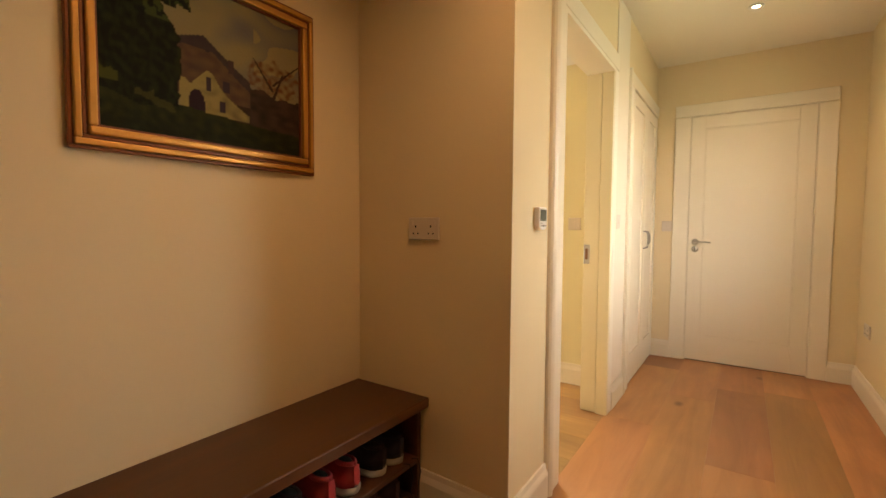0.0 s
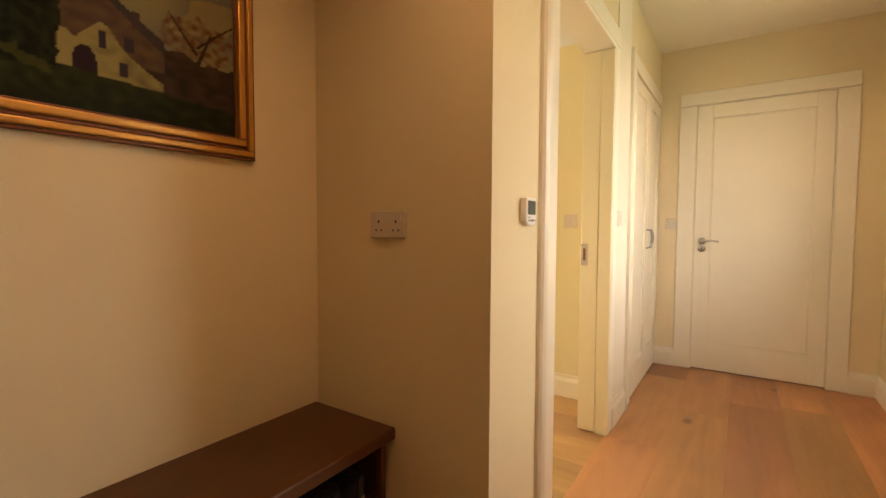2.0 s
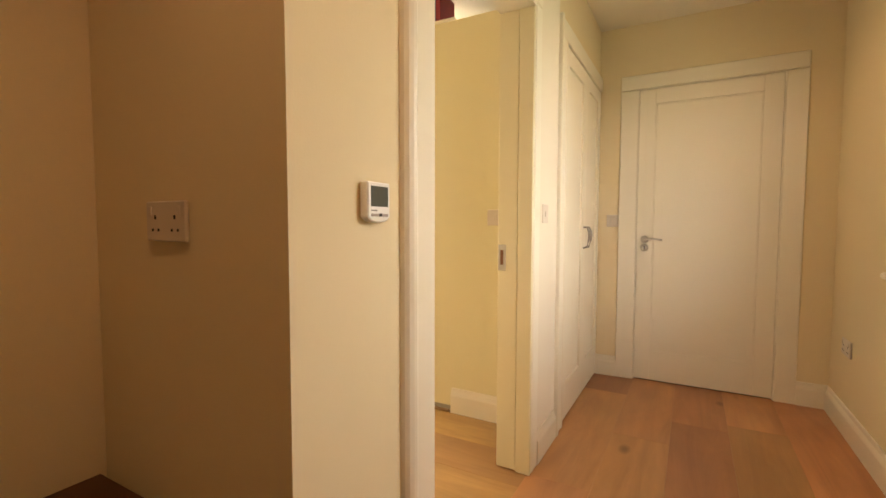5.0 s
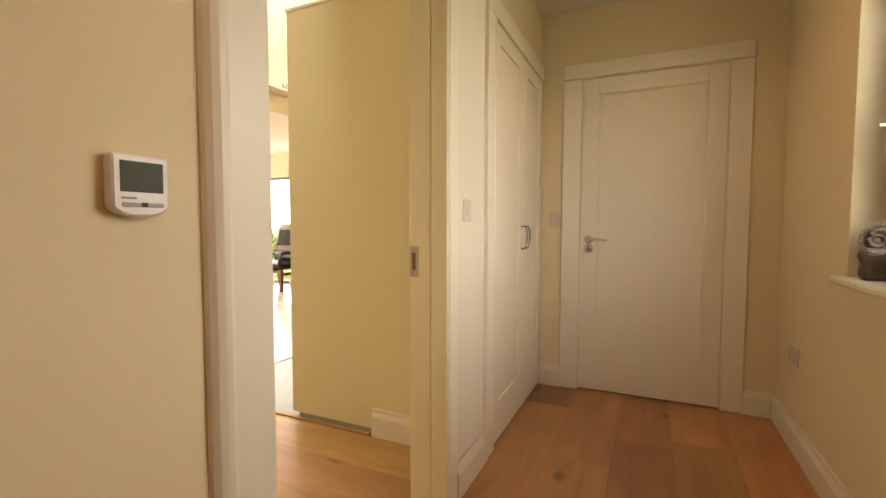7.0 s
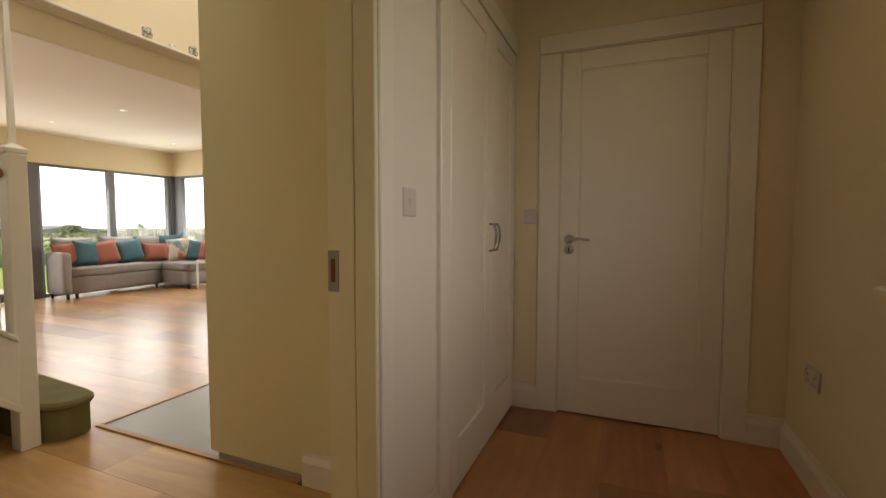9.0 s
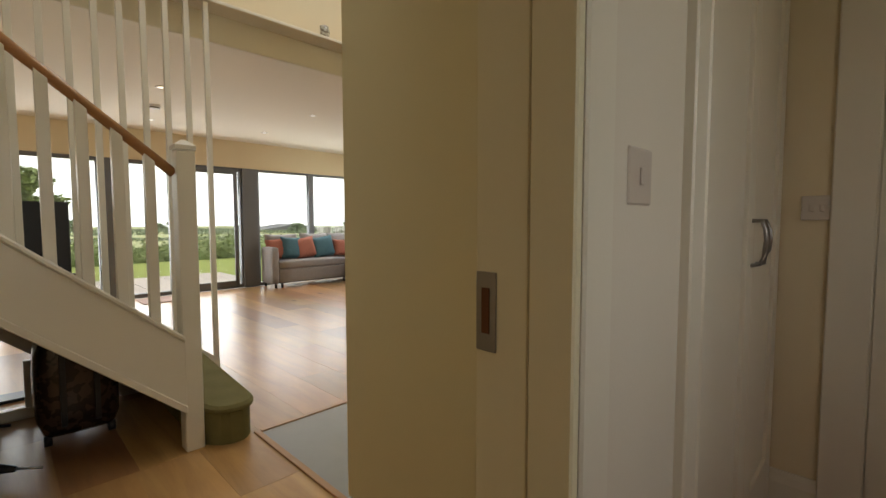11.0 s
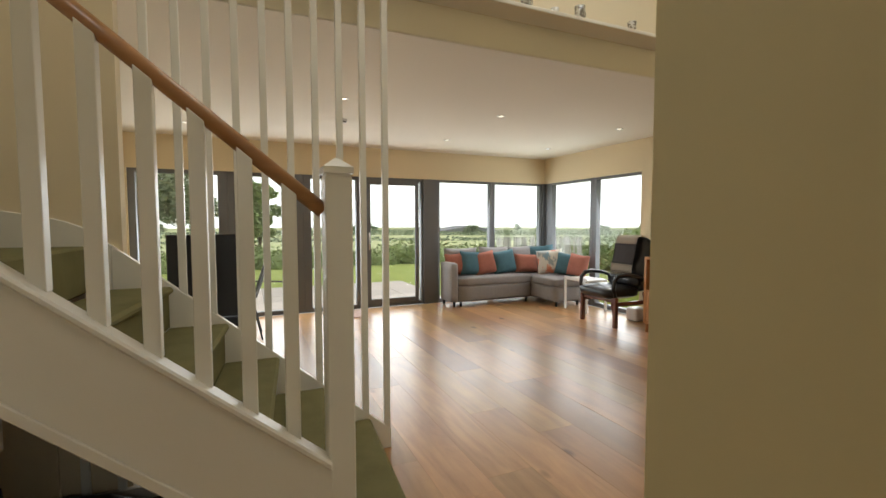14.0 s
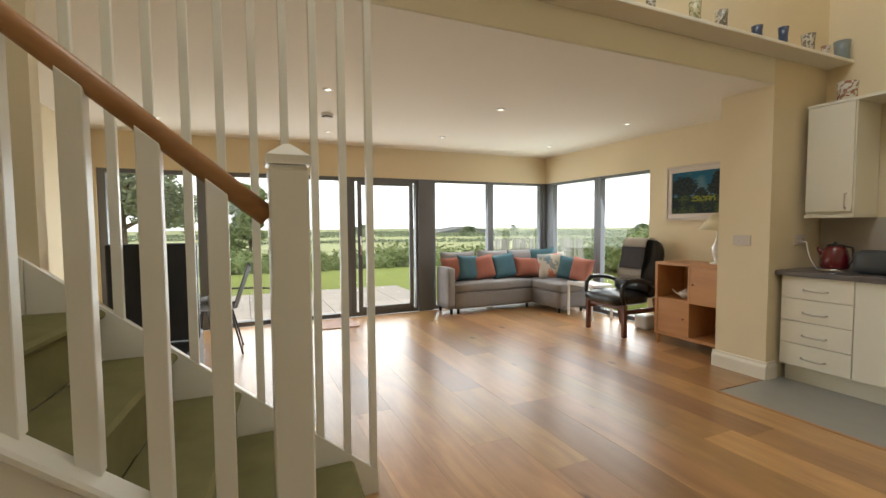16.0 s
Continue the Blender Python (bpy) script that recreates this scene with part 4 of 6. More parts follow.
def double_socket(place, axis, sign, label):
    t, slab = wall_plate("socket", place, axis, sign, 0.147, 0.087, label, "socket")
    for c in (-0.036, 0.036):
        # pin holes are dark pads on the plate, their shade put in as colour
        slab(0.0102, 0.0112, c - 0.003, c + 0.003, 0.004, 0.013, DARK, "pin_hole")
        slab(0.0102, 0.0112, c - 0.014, c - 0.008, -0.022, -0.016, DARK, "pin_hole")
        slab(0.0102, 0.0112, c + 0.008, c + 0.014, -0.022, -0.016, DARK, "pin_hole")
        slab(0.0100, 0.0135, c + 0.012 if c > 0 else c - 0.022, c + 0.022 if c > 0 else c - 0.012, 0.012, 0.032, FITTING, "rocker", 0.001)


def light_switch(place, axis, sign, label, w=0.087, gangs=1):
    t, slab = wall_plate("light_switch", place, axis, sign, w, 0.087, label, "light switch")
    for g in range(gangs):
        c = (g - (gangs - 1) / 2) * 0.03
        slab(0.0100, 0.0135, c - 0.007, c + 0.007, -0.014, 0.014, FITTING, "rocker", 0.002)


double_socket((-0.378, 1.398, 1.108), "y", -1, "white double power socket on the niche wall")
light_switch((0.0, 2.892, 1.152), "x", 1, "white single light switch on the corridor wall")
light_switch((0.108, 4.25, 1.13), "y", -1, "white double light switch beside the end door", gangs=2)
light_switch((-0.335, 3.115, 1.14), "y", -1, "white light switch on the short wall")
double_socket((1.345, 3.92, 0.452), "x", -1, "white double power socket low on the corridor wall")
light_switch((-3.43, 6.595, 1.135), "y", -1, "white triple light switch on the pier", 0.147, 3)
double_socket((-3.215, 7.0, 1.137), "x", 1, "white double power socket above the worktop")

th = base("thermostat", (0.0, 1.613, 1.15), "white wall thermostat with a grey-green display", "thermostat")
prof = [(1.574, 1.192), (1.574, 1.118), (1.584, 1.110), (1.600, 1.106), (1.626, 1.106), (1.642, 1.110), (1.652, 1.118), (1.652, 1.192)]
part("case", prism_bm(prof, 0, 0.0, 0.022, 0.003), PLASTIC, th)
box("display", (0.0218, 0.0228, 1.584, 1.643, 1.140, 1.183), material("lcd_display", (0.075, 0.08, 0.06), 0.5, spec=0.2), th, "dark grey-green display", 0.0)
box("button_strip", (0.0218, 0.0235, 1.585, 1.643, 1.119, 1.125), material("grey_strip", (0.40, 0.33, 0.30), 0.5), th, "grey button strip", 0.001)
box("button", (0.0232, 0.0245, 1.611, 1.619, 1.119, 1.1255), DARK, th, "dark centre button")
box("maker_bar", (0.0218, 0.0225, 1.585, 1.605, 1.130, 1.133), material("grey_mark", (0.3, 0.28, 0.27), 0.6), th, "small grey printed bar")


def downlight(x, y, z):
    d = base("downlight", (x, y, z), "small round recessed ceiling downlight, lit", "ceiling light", "ceiling downlights")
    bm = lathe_bm(x, y, [(0.0205, z - 0.001), (0.044, z - 0.001), (0.044, z - 0.005), (0.030, z - 0.008), (0.0205, z - 0.002)], 24)
    part("ring", bm, PLASTIC, d, "pale metal ring", True)
    part("bulb", cyl_bm(x, y, z - 0.005, z - 0.002, 0.020, seg=20), BULB, d, "glowing lamp face")


# last two fittings are added out of view to go with the fill lamps
for x, y in ((0.67, 3.39), (0.67, 1.35), (0.30, 0.82)):
    downlight(x, y, CH)
for x, y in ((-4.70, 3.39), (-6.30, 1.98), (-6.35, 3.67), (-4.71, 5.0), (-6.14, 5.03), (-4.71, 6.61), (-6.17, 6.68)):
    downlight(x, y, GZ)
al = base("smoke_alarm", (-5.52, 3.52, GZ), "white round ceiling smoke alarm", "smoke alarm")
part("alarm_body", lathe_bm(-5.52, 3.52, [(0.06, GZ), (0.06, GZ - 0.018), (0.052, GZ - 0.022), (0.048, GZ - 0.036), (0.02, GZ - 0.042)], 24), PLASTIC, al, "", True)
part("alarm_vent", lathe_bm(-5.52, 3.52, [(0.0525, GZ - 0.0235), (0.0525, GZ - 0.033)], 24), DARK, al, "dark vent ring")


# ---- shoe bench and shoes ----
bn = base("shoe_bench", (-0.55, 0.45, 0), "dark-stained wooden shoe bench with a thick top", "bench")
box("bench_top", (-0.749, -0.357, -0.35, 1.406, 0.400, 0.44), BENCH, bn, "thick dark wooden top", 0.004)
box("side_panel", (-0.745, -0.385, 1.365, 1.388, 0.0, 0.399), BENCH, bn, bevel=0.002)
box("side_panel", (-0.745, -0.385, -0.33, -0.307, 0.0, 0.399), BENCH, bn, bevel=0.002)
box("divider", (-0.745, -0.385, 0.51, 0.53, 0.0, 0.399), BENCH, bn, bevel=0.002)
box("shelf", (-0.745, -0.375, -0.306, 0.509, 0.19, 0.21), BENCH, bn, bevel=0.002)
box("shelf", (-0.745, -0.375, 0.531, 1.364, 0.19, 0.21), BENCH, bn, bevel=0.002)
box("shelf", (-0.745, -0.375, 0.531, 1.364, 0.03, 0.05), BENCH, bn, bevel=0.002)


def shoe(x, y, z, yaw, upper, trim, label, length=0.28):
    """A trainer: sole, upper with an open collar, tongue and laces; its heel at the place, pointing along -x at yaw 0."""
    sh = base("shoe", (0, 0, 0), label, "shoe", "shoes on the bench")
    n = 18
    def outline(t):
        w = 0.036 + 0.012 * math.sin(t * 3.14) + (0.006 if t > 0.6 else 0)
        if t > 0.85:
            w *= math.sqrt(max(0.0, 1 - ((t - 0.85) / 0.16) ** 2))
        if t < 0.08:
            w *= math.sqrt(max(0.05, t / 0.08))
        return w
    def lens(z0f, z1f, k):
        bm = bmesh.new()
        rings = []
        for i in range(n + 1):
            t = i / n
            w = outline(t) * k
            z0, z1 = z0f(t), z1f(t)
            zm = (z0 + z1) / 2
            xs = -t * length
            rings.append([bm.verts.new(p) for p in ((xs, -w, z0), (xs, -w * 1.02, zm), (xs, -w * 0.62, z1), (xs, w * 0.62, z1), (xs, w * 1.02, zm), (xs, w, z0))])
        for r0, r1 in zip(rings, rings[1:]):
            for q in range(6):
                bm.faces.new((r0[q], r0[(q + 1) % 6], r1[(q + 1) % 6], r1[q]))
        bm.faces.new(rings[0])
        bm.faces.new(list(reversed(rings[-1])))
        bmesh.ops.recalc_face_normals(bm, faces=bm.faces)
        return bm
    part("sole", lens(lambda t: 0.0 + 0.012 * max(0, t - 0.8), lambda t: 0.032 - 0.008 * t, 1.08), trim, sh, "pale rubber sole", True)
    part("upper", lens(lambda t: 0.024, lambda t: 0.098 - 0.012 * math.sin(t * 9) * (t < 0.35) - (0.055 * min(1, max(0, (t - 0.38) / 0.5))), 1.0), upper, sh, "", True)
    col = [(-0.012 - 0.045 * (1 - math.cos(a)), 0.024 * math.sin(a), 0.102 - 0.006 * math.sin(a / 2)) for a in [k * 2 * math.pi / 14 for k in range(15)]]
    part("collar", tube_bm(col, 0.008, 6), upper, sh, "padded collar", True)
    # solid dark plug in place of the shade inside the shoe
    part("opening", tube_bm([(-0.02, 0, 0.1), (-0.055, 0, 0.101), (-0.09, 0, 0.1)], [0.012, 0.020, 0.010], 10, 0.25), DARK, sh, "dark shoe opening", True)
    for k in range(4):
        xl = -0.115 - 0.022 * k
        zz = 0.094 - 0.010 * k
        part("lace", tube_bm([(xl, -0.022, zz - 0.006), (xl, 0, zz + 0.003), (xl, 0.022, zz - 0.006)], 0.003, 5), trim, sh)
    part("heel_tab", box_bm(0.0005, 0.004, -0.012, 0.012, 0.04, 0.10, 0.001), upper, sh)
    sh.matrix_world = pose(x, y, z, 0, 0, yaw)
    return sh


RUBBER = material("pale_rubber", (0.55, 0.52, 0.48), 0.7)
REDM = material("red_mesh", (0.45, 0.05, 0.06), 0.8, vary=0.3, scale=30, bump=0.4)
NAVY = material("navy_mesh", (0.025, 0.03, 0.045), 0.8, vary=0.3, scale=30, bump=0.4)
PURP = material("dark_mesh", (0.06, 0.035, 0.045), 0.85, vary=0.3, scale=30, bump=0.4)
for y, m_, lab in ((1.29, NAVY, "dark navy trainer with a pale sole on the bench shelf"), (1.19, NAVY, "dark navy trainer with a pale sole on the bench shelf"),
                   (1.05, REDM, "red and grey trainer with a pale sole on the bench shelf"), (0.94, REDM, "red and grey trainer with a pale sole on the bench shelf"),
                   (0.82, PURP, "dark brown shoe with a pale sole on the bench shelf"), (0.71, PURP, "dark brown shoe with a pale sole on the bench shelf")):
    shoe(-0.405, y, 0.2105, 2 if y > 1.1 else -4, m_, RUBBER, lab)
for y, m_ in ((1.26, PURP), (1.15, PURP), (0.9, NAVY), (0.78, NAVY)):
    shoe(-0.40, y, 0.0505, 3, m_, RUBBER, "dark worn shoe on the low bench shelf")
for k, y in enumerate((1.285, 1.335)):
    put("shoelace", tube_bm([(-0.39, y, 0.213), (-0.368, y + 0.01, 0.214), (-0.362, y + 0.022, 0.16), (-0.366, y + 0.012, 0.11), (-0.360, y + 0.025 * (1 - k), 0.07)], 0.0022, 6), DARK, None, "black shoelace hanging over the shelf edge", True, "", "shoelace")


# ---- framed pictures ----
def paint_grid(name, w, h, colour, res=100):
    """A thin painted sheet, width by height, its colours set point by point with brushy noise."""
    bm = bmesh.new()
    ny = int(res * h / w)
    grid = [[bm.verts.new((w * i / res, 0, h * j / ny)) for j in range(ny + 1)] for i in range(res + 1)]
    for i in range(res):
        for j in range(ny):
            bm.faces.new((grid[i][j], grid[i + 1][j], grid[i + 1][j + 1], grid[i][j + 1]))
    me = bpy.data.meshes.new(name)
    bm.to_mesh(me)
    bm.free()
    ca = me.color_attributes.new("paint", "FLOAT_COLOR", "POINT")
    for k, v in enumerate(me.vertices):
        c = colour(v.co.x / w, v.co.z / h)
        ca.data[k].color = (c[0] * 0.72, c[1] * 0.72, c[2] * 0.72, 1)
    m = bpy.data.materials.new(name + "_oils")
    m.use_nodes = True
    n, l = m.node_tree.nodes, m.node_tree.links
    at = n.new("ShaderNodeVertexColor")
    at.layer_name = "paint"
    l.new(at.outputs[0], n["Principled BSDF"].inputs["Base Color"])
    n["Principled BSDF"].inputs["Roughness"].default_value = 0.7
    n["Principled BSDF"].inputs["Specular IOR Level"].default_value = 0.15
    no = n.new("ShaderNodeTexNoise")
    no.inputs["Scale"].default_value = 60
    bp = n.new("ShaderNodeBump")
    bp.inputs["Strength"].default_value = 0.3
    bp.inputs["Distance"].default_value = 0.002
    l.new(no.outputs["Fac"], bp.inputs["Height"])
    l.new(bp.outputs[0], n["Principled BSDF"].inputs["Normal"])
    me.materials.append(m)
    return me


def mixc(a, b, t):
    t = max(0, min(1, t))
    return tuple(a[i] + (b[i] - a[i]) * t for i in range(3))


def house_scene(u, v):
    """Old house with a pale gate wall before dark trees; u, v from the lower left."""
    u += 0.46 * u * (1 - u)
    n1 = noise.noise(Vector((u * 6, v * 6, 0)))
    n2 = noise.noise(Vector((u * 22, v * 22, 3)))
    n3 = noise.noise(Vector((u * 50, v * 30, 7)))
    c = mixc((0.30, 0.25, 0.12), (0.12, 0.13, 0.15), (u - 0.62) * 1.3 + n1 * 0.7 + (v - 0.62) * 0.8)
    if u > 0.80 and v > 0.55 and n1 > 0.12:
        c = mixc(c, (0.40, 0.32, 0.12), 0.6)
    d = math.hypot(u - 0.88, (v - 0.54) * 0.9)
    if d < 0.12 + 0.05 * n2:
        c = mixc(c, (0.17, 0.065, 0.03), 0.45 + n3)
    for bx, by, slope in ((0.885, 0.40, 0.35), (0.885, 0.46, -0.75), (0.885, 0.50, 0.9)):
        t = v - by
        if 0 <= t < 0.2 and abs(u - bx - slope * t * 0.6) < 0.007 * (1 - t * 3):
            c = (0.05, 0.028, 0.02)
    if u > 0.70 and v < 0.40 + 0.07 * n1 + 0.05 * n2 + (u - 0.7) * 0.15:
        c = mixc((0.030, 0.022, 0.016), (0.075, 0.045, 0.03), n2 + 0.5)
    if 0.42 < u < 0.78 and 0.30 < v < 0.69 - abs(u - 0.555) * (0.95 if u > 0.555 else 0.4):
        c = mixc((0.042, 0.032, 0.036), (0.065, 0.048, 0.045), n2 + 0.5)
        if v < 0.60 - max(0, u - 0.60) * 1.1 + 0.01 * n2:
            c = mixc((0.10, 0.055, 0.04), (0.15, 0.09, 0.05), n2 + 0.5)
    if 0.675 < u < 0.705 and 0.50 < v < 0.585:
        c = (0.075, 0.045, 0.04)
    top = 0.40 + 0.075 * math.exp(-((u - 0.575) / 0.05) ** 2) - 0.03 * math.exp(-((u - 0.485) / 0.02) ** 2) - max(0, u - 0.60) * 0.9
    top = max(top, 0.285 - max(0, u - 0.72) * 0.8)
    if 0.425 < u < 0.775 and 0.20 < v < top:
        c = mixc((0.36, 0.30, 0.11), (0.20, 0.16, 0.07), n2 + (u - 0.55) * 3)
    if math.hypot((u - 0.515) / 0.042, (v - 0.25) / 0.095) < 1:
        c = (0.030, 0.014, 0.022)
    for wu, wv, a, b in ((0.575, 0.395, 0.014, 0.045), (0.643, 0.268, 0.014, 0.032), (0.663, 0.40, 0.018, 0.035)):
        if abs(u - wu) < a and abs(v - wv) < b:
            c = (0.045, 0.032, 0.045)
    if v < 0.225 + 0.02 * n1 - 0.10 * max(0, u - 0.45):
        c = mixc((0.014, 0.018, 0.007), (0.045, 0.055, 0.012), (v - 0.05) * 3 + n2 * 0.6)
    edge = 0.435 + 0.02 * n1 + 0.03 * n2 - max(0, v - 0.62) * 0.5 + (0.16 if v > 0.80 + 0.04 * n2 else 0)
    if u < edge and v > 0.2 + 0.05 * n1:
        c = mixc((0.007, 0.010, 0.004), (0.022, 0.030, 0.008), n2 + n3 * 0.5 + 0.3)
        if u > edge - 0.12 and v > 0.70 and n2 + n3 > 0.0:
            c = mixc(c, (0.07, 0.10, 0.02), 0.6)
        if u < 0.12 and 0.28 < v < 0.34 + 0.03 * n2:
            c = (0.07, 0.08, 0.015)
    s_ = math.hypot((u - 0.31) / 0.09, (v - 0.22 + (u - 0.31) * 0.35) / 0.03)
    if s_ < 1 + n2:
        c = mixc(c, (0.075, 0.075, 0.018), 0.7)
    return c


def river_scene(u, v):
    n1 = noise.noise(Vector((u * 7, v * 7, 11)))
    n2 = noise.noise(Vector((u * 25, v * 25, 13)))
    c = mixc((0.03, 0.16, 0.26), (0.25, 0.35, 0.38), (0.9 - v) * 1.2 + n1 * 0.5)
    for cu, cv, r in ((0.2, 0.62, 0.24), (0.85, 0.65, 0.25), (0.5, 0.45, 0.12)):
        if math.hypot(u - cu, (v - cv) * 0.9) < r + 0.07 * n1 + 0.05 * n2:
            c = mixc((0.02, 0.03, 0.045), (0.05, 0.07, 0.06), n2 + 0.5)
    if v < 0.42 + 0.05 * n1:
        c = mixc((0.03, 0.045, 0.05), (0.10, 0.14, 0.05), n1 + n2 + 0.2)
        if v > 0.28 and 0.35 < u < 0.75 and n2 > -0.1:
            c = (0.30, 0.32, 0.06)
    return c


def mitred_frame(name, place, w, h, strips, parent, axis):
    """Frame strips (inset, width, depth from wall, thickness, material) round a sheet; axis: normal is +x or -y."""
    x, y, z = place
    for ins, wd, d0, d1, m_ in strips:
        a, b = ins, ins + wd
        quads = []
        for u0, u1, v0, v1 in ((a, w - a, a, b), (a, w - a, h - b, h - a), (a, b, b, h - b), (w - b, w - a, b, h - b)):
            dims = (x + d0, x + d1, y + u0, y + u1, z + v0, z + v1) if axis == "x" else (x + u0, x + u1, y - d1, y - d0, z + v0, z + v1)
            quads.append(box_bm(*dims, min(wd, d1 - d0) * 0.25, 2))
        part(name, join_bm(*quads), m_, parent)


pic = base("painting", (-0.751, 0.775, 1.6), "landscape oil painting of an old house in a wide gilt frame", "painting")
W0, H0 = 0.757, 0.597
mitred_frame("frame", (-0.751, 0.400, 1.308), W0, H0, ((0.0, 0.009, 0.0, 0.020, GILTDARK), (0.0095, 0.017, 0.0, 0.030, GILT), (0.027, 0.010, 0.0, 0.026, GILTDARK), (0.0375, 0.022, 0.0, 0.034, GILT), (0.060, 0.006, 0.0, 0.022, GILTDARK)), pic, "x")
cv = new("canvas", paint_grid("canvas", 0.645, 0.485, house_scene, 170))
cv.parent = pic
cv.matrix_world = Matrix.Translation((-0.737, 0.456, 1.362)) @ pose(0, 0, 0, 0, 0, 90)
tagged(cv, "painted landscape with house and trees")
pic.matrix_world = pic.matrix_world

pic2 = base("painting", (-4.43, YW, 1.62), "blue-green landscape picture in a wide white frame", "painting")
mitred_frame("frame", (-4.79, YW, 1.315), 0.86, 0.62, ((0.0, 0.02, 0.0, 0.03, FITTING), (0.021, 0.055, 0.0, 0.022, FITTING)), pic2, "y")
cv = new("canvas", paint_grid("canvas2", 0.71, 0.47, river_scene, 110))
cv.parent = pic2
cv.matrix_parent_inverse = pic2.matrix_world.inverted()
cv.matrix_world = Matrix.Translation((-4.715, YW - 0.014, 1.39))
tagged(cv, "painted blue-green landscape")


# ---- fossil, tissue box ----
STONE = material("mottled_brown_stone", (0.085, 0.05, 0.032), 0.35, vary=0.9, scale=70, bump=0.8, bump_scale=90)
STONEP = material("pale_ridged_stone", (0.24, 0.19, 0.14), 0.4, vary=0.4, scale=60, bump=0.4)
fo = base("ammonite_ornament", (1.41, 3.22, 0.904), "polished brown ammonite fossil standing on the window sill", "ornament")
bm = soft_bm(-0.042, 0.040, -0.018, 0.018, 0.0, 0.115, 0.012, 0.0, 7)
for v in bm.verts:
    v.co += Vector((noise.noise(v.co * 40), noise.noise(v.co * 40 + Vector((5, 0, 0))) * 0.5, 0)) * 0.014
fb_ = part("stone_base", bm, STONE, fo, "", True)
sp = []
rad = []
for k in range(60):
    a = k * 0.21
    r0 = 0.046 * math.exp(-0.13 * a)
    sp.append((r0 * math.cos(a - 0.6), -0.004, 0.142 + r0 * math.sin(a - 0.6)))
    rad.append(0.020 * math.exp(-0.13 * a) * (1.0 + 0.12 * (k % 2)))
fs = part("shell_coil", tube_bm(sp, rad, 10), STONE, fo, "ridged brown shell coil", True)
for k in range(22):
    a = 1.2 + k * 0.16
    r0 = 0.057
    rb = part("rib", tube_bm([(r0 * 0.80 * math.cos(a), -0.022, 0.142 + r0 * 0.80 * math.sin(a)), (r0 * 1.03 * math.cos(a), -0.016, 0.142 + r0 * 1.03 * math.sin(a))], [0.002, 0.0035], 5), STONEP, fs)
fo.matrix_world = pose(1.388, 3.235, 0.904, 0, 0, 8)
for ch in fo.children_recursive:
    ch.matrix_parent_inverse = Matrix.Identity(4)

tb = base("tissue_box", (1.44, 2.9, 0.904), "white cardboard tissue box with a tissue pulled up", "tissue box")
box("carton", (1.338, 1.45, 2.76, 2.99, 0.9045, 0.99), material("white_card", (0.78, 0.76, 0.73), 0.6), tb, bevel=0.003)
box("green_mark", (1.355, 1.385, 2.9903, 2.991, 0.935, 0.962), material("green_print", (0.25, 0.42, 0.30), 0.6), tb, "pale green printed leaf patch")
bm = bmesh.new()
tr_ = random.Random(3)
g = [[bm.verts.new((1.395 + 0.035 * math.cos(a) * (1 - j * 0.13) + 0.008 * tr_.uniform(-1, 1), 2.90 + 0.055 * math.sin(a) * (1 - j * 0.13), 0.988 + j * 0.013 + 0.008 * math.sin(a * 3) * j)) for a in [k * 2 * math.pi / 12 for k in range(12)]] for j in range(6)]
for r0, r1 in zip(g, g[1:]):
    for k in range(12):
        bm.faces.new((r0[k], r0[(k + 1) % 12], r1[(k + 1) % 12], r1[k]))
bm.faces.new(g[-1])
part("tissue", bm, material("tissue_paper", (0.85, 0.85, 0.85), 0.9), tb, "crumpled white tissue", True)


# ---- sofa ----
so = base("corner_sofa", (-6.8, 6.2, 0), "grey fabric corner sofa bed with a chaise and loose cushions", "sofa")
part("arm", soft_bm(-7.12, -6.70, 5.345, 5.474, 0.07, 0.665, 0.03, 0.004), SOFA, so, "", True)
part("base_drawer", soft_bm(-6.93, -6.70, 5.475, 6.78, 0.07, 0.31, 0.012, 0.0), SOFA, so, "", True)
part("seat", soft_bm(-7.0, -6.69, 5.475, 6.80, 0.305, 0.44, 0.03, 0.008), SOFA, so, "padded grey seat", True)
part("chaise_base", soft_bm(-7.0, -6.10, 6.80, 7.32, 0.07, 0.30, 0.012, 0.0), SOFA, so, "", True)
part("chaise_seat", soft_bm(-7.0, -6.09, 6.79, 7.32, 0.295, 0.43, 0.03, 0.008), SOFA, so, "padded grey chaise seat", True)
part("back", soft_bm(-7.135, -7.0, 5.44, 7.32, 0.07, 0.60, 0.03, 0.005), SOFA, so, "", True)
part("side_back", soft_bm(-7.0, -6.12, 7.24, 7.335, 0.43, 0.60, 0.03, 0.003), SOFA, so, "", True)
for x, y in ((-7.08, 5.40), (-6.74, 5.42), (-6.72, 5.52), (-6.72, 6.70), (-6.14, 6.85), (-6.14, 7.25)):
    ft = part("foot", cyl_bm(x, y, 0.001, 0.072, 0.018, 0.022, 12), BLACK, so, "small black foot", True)


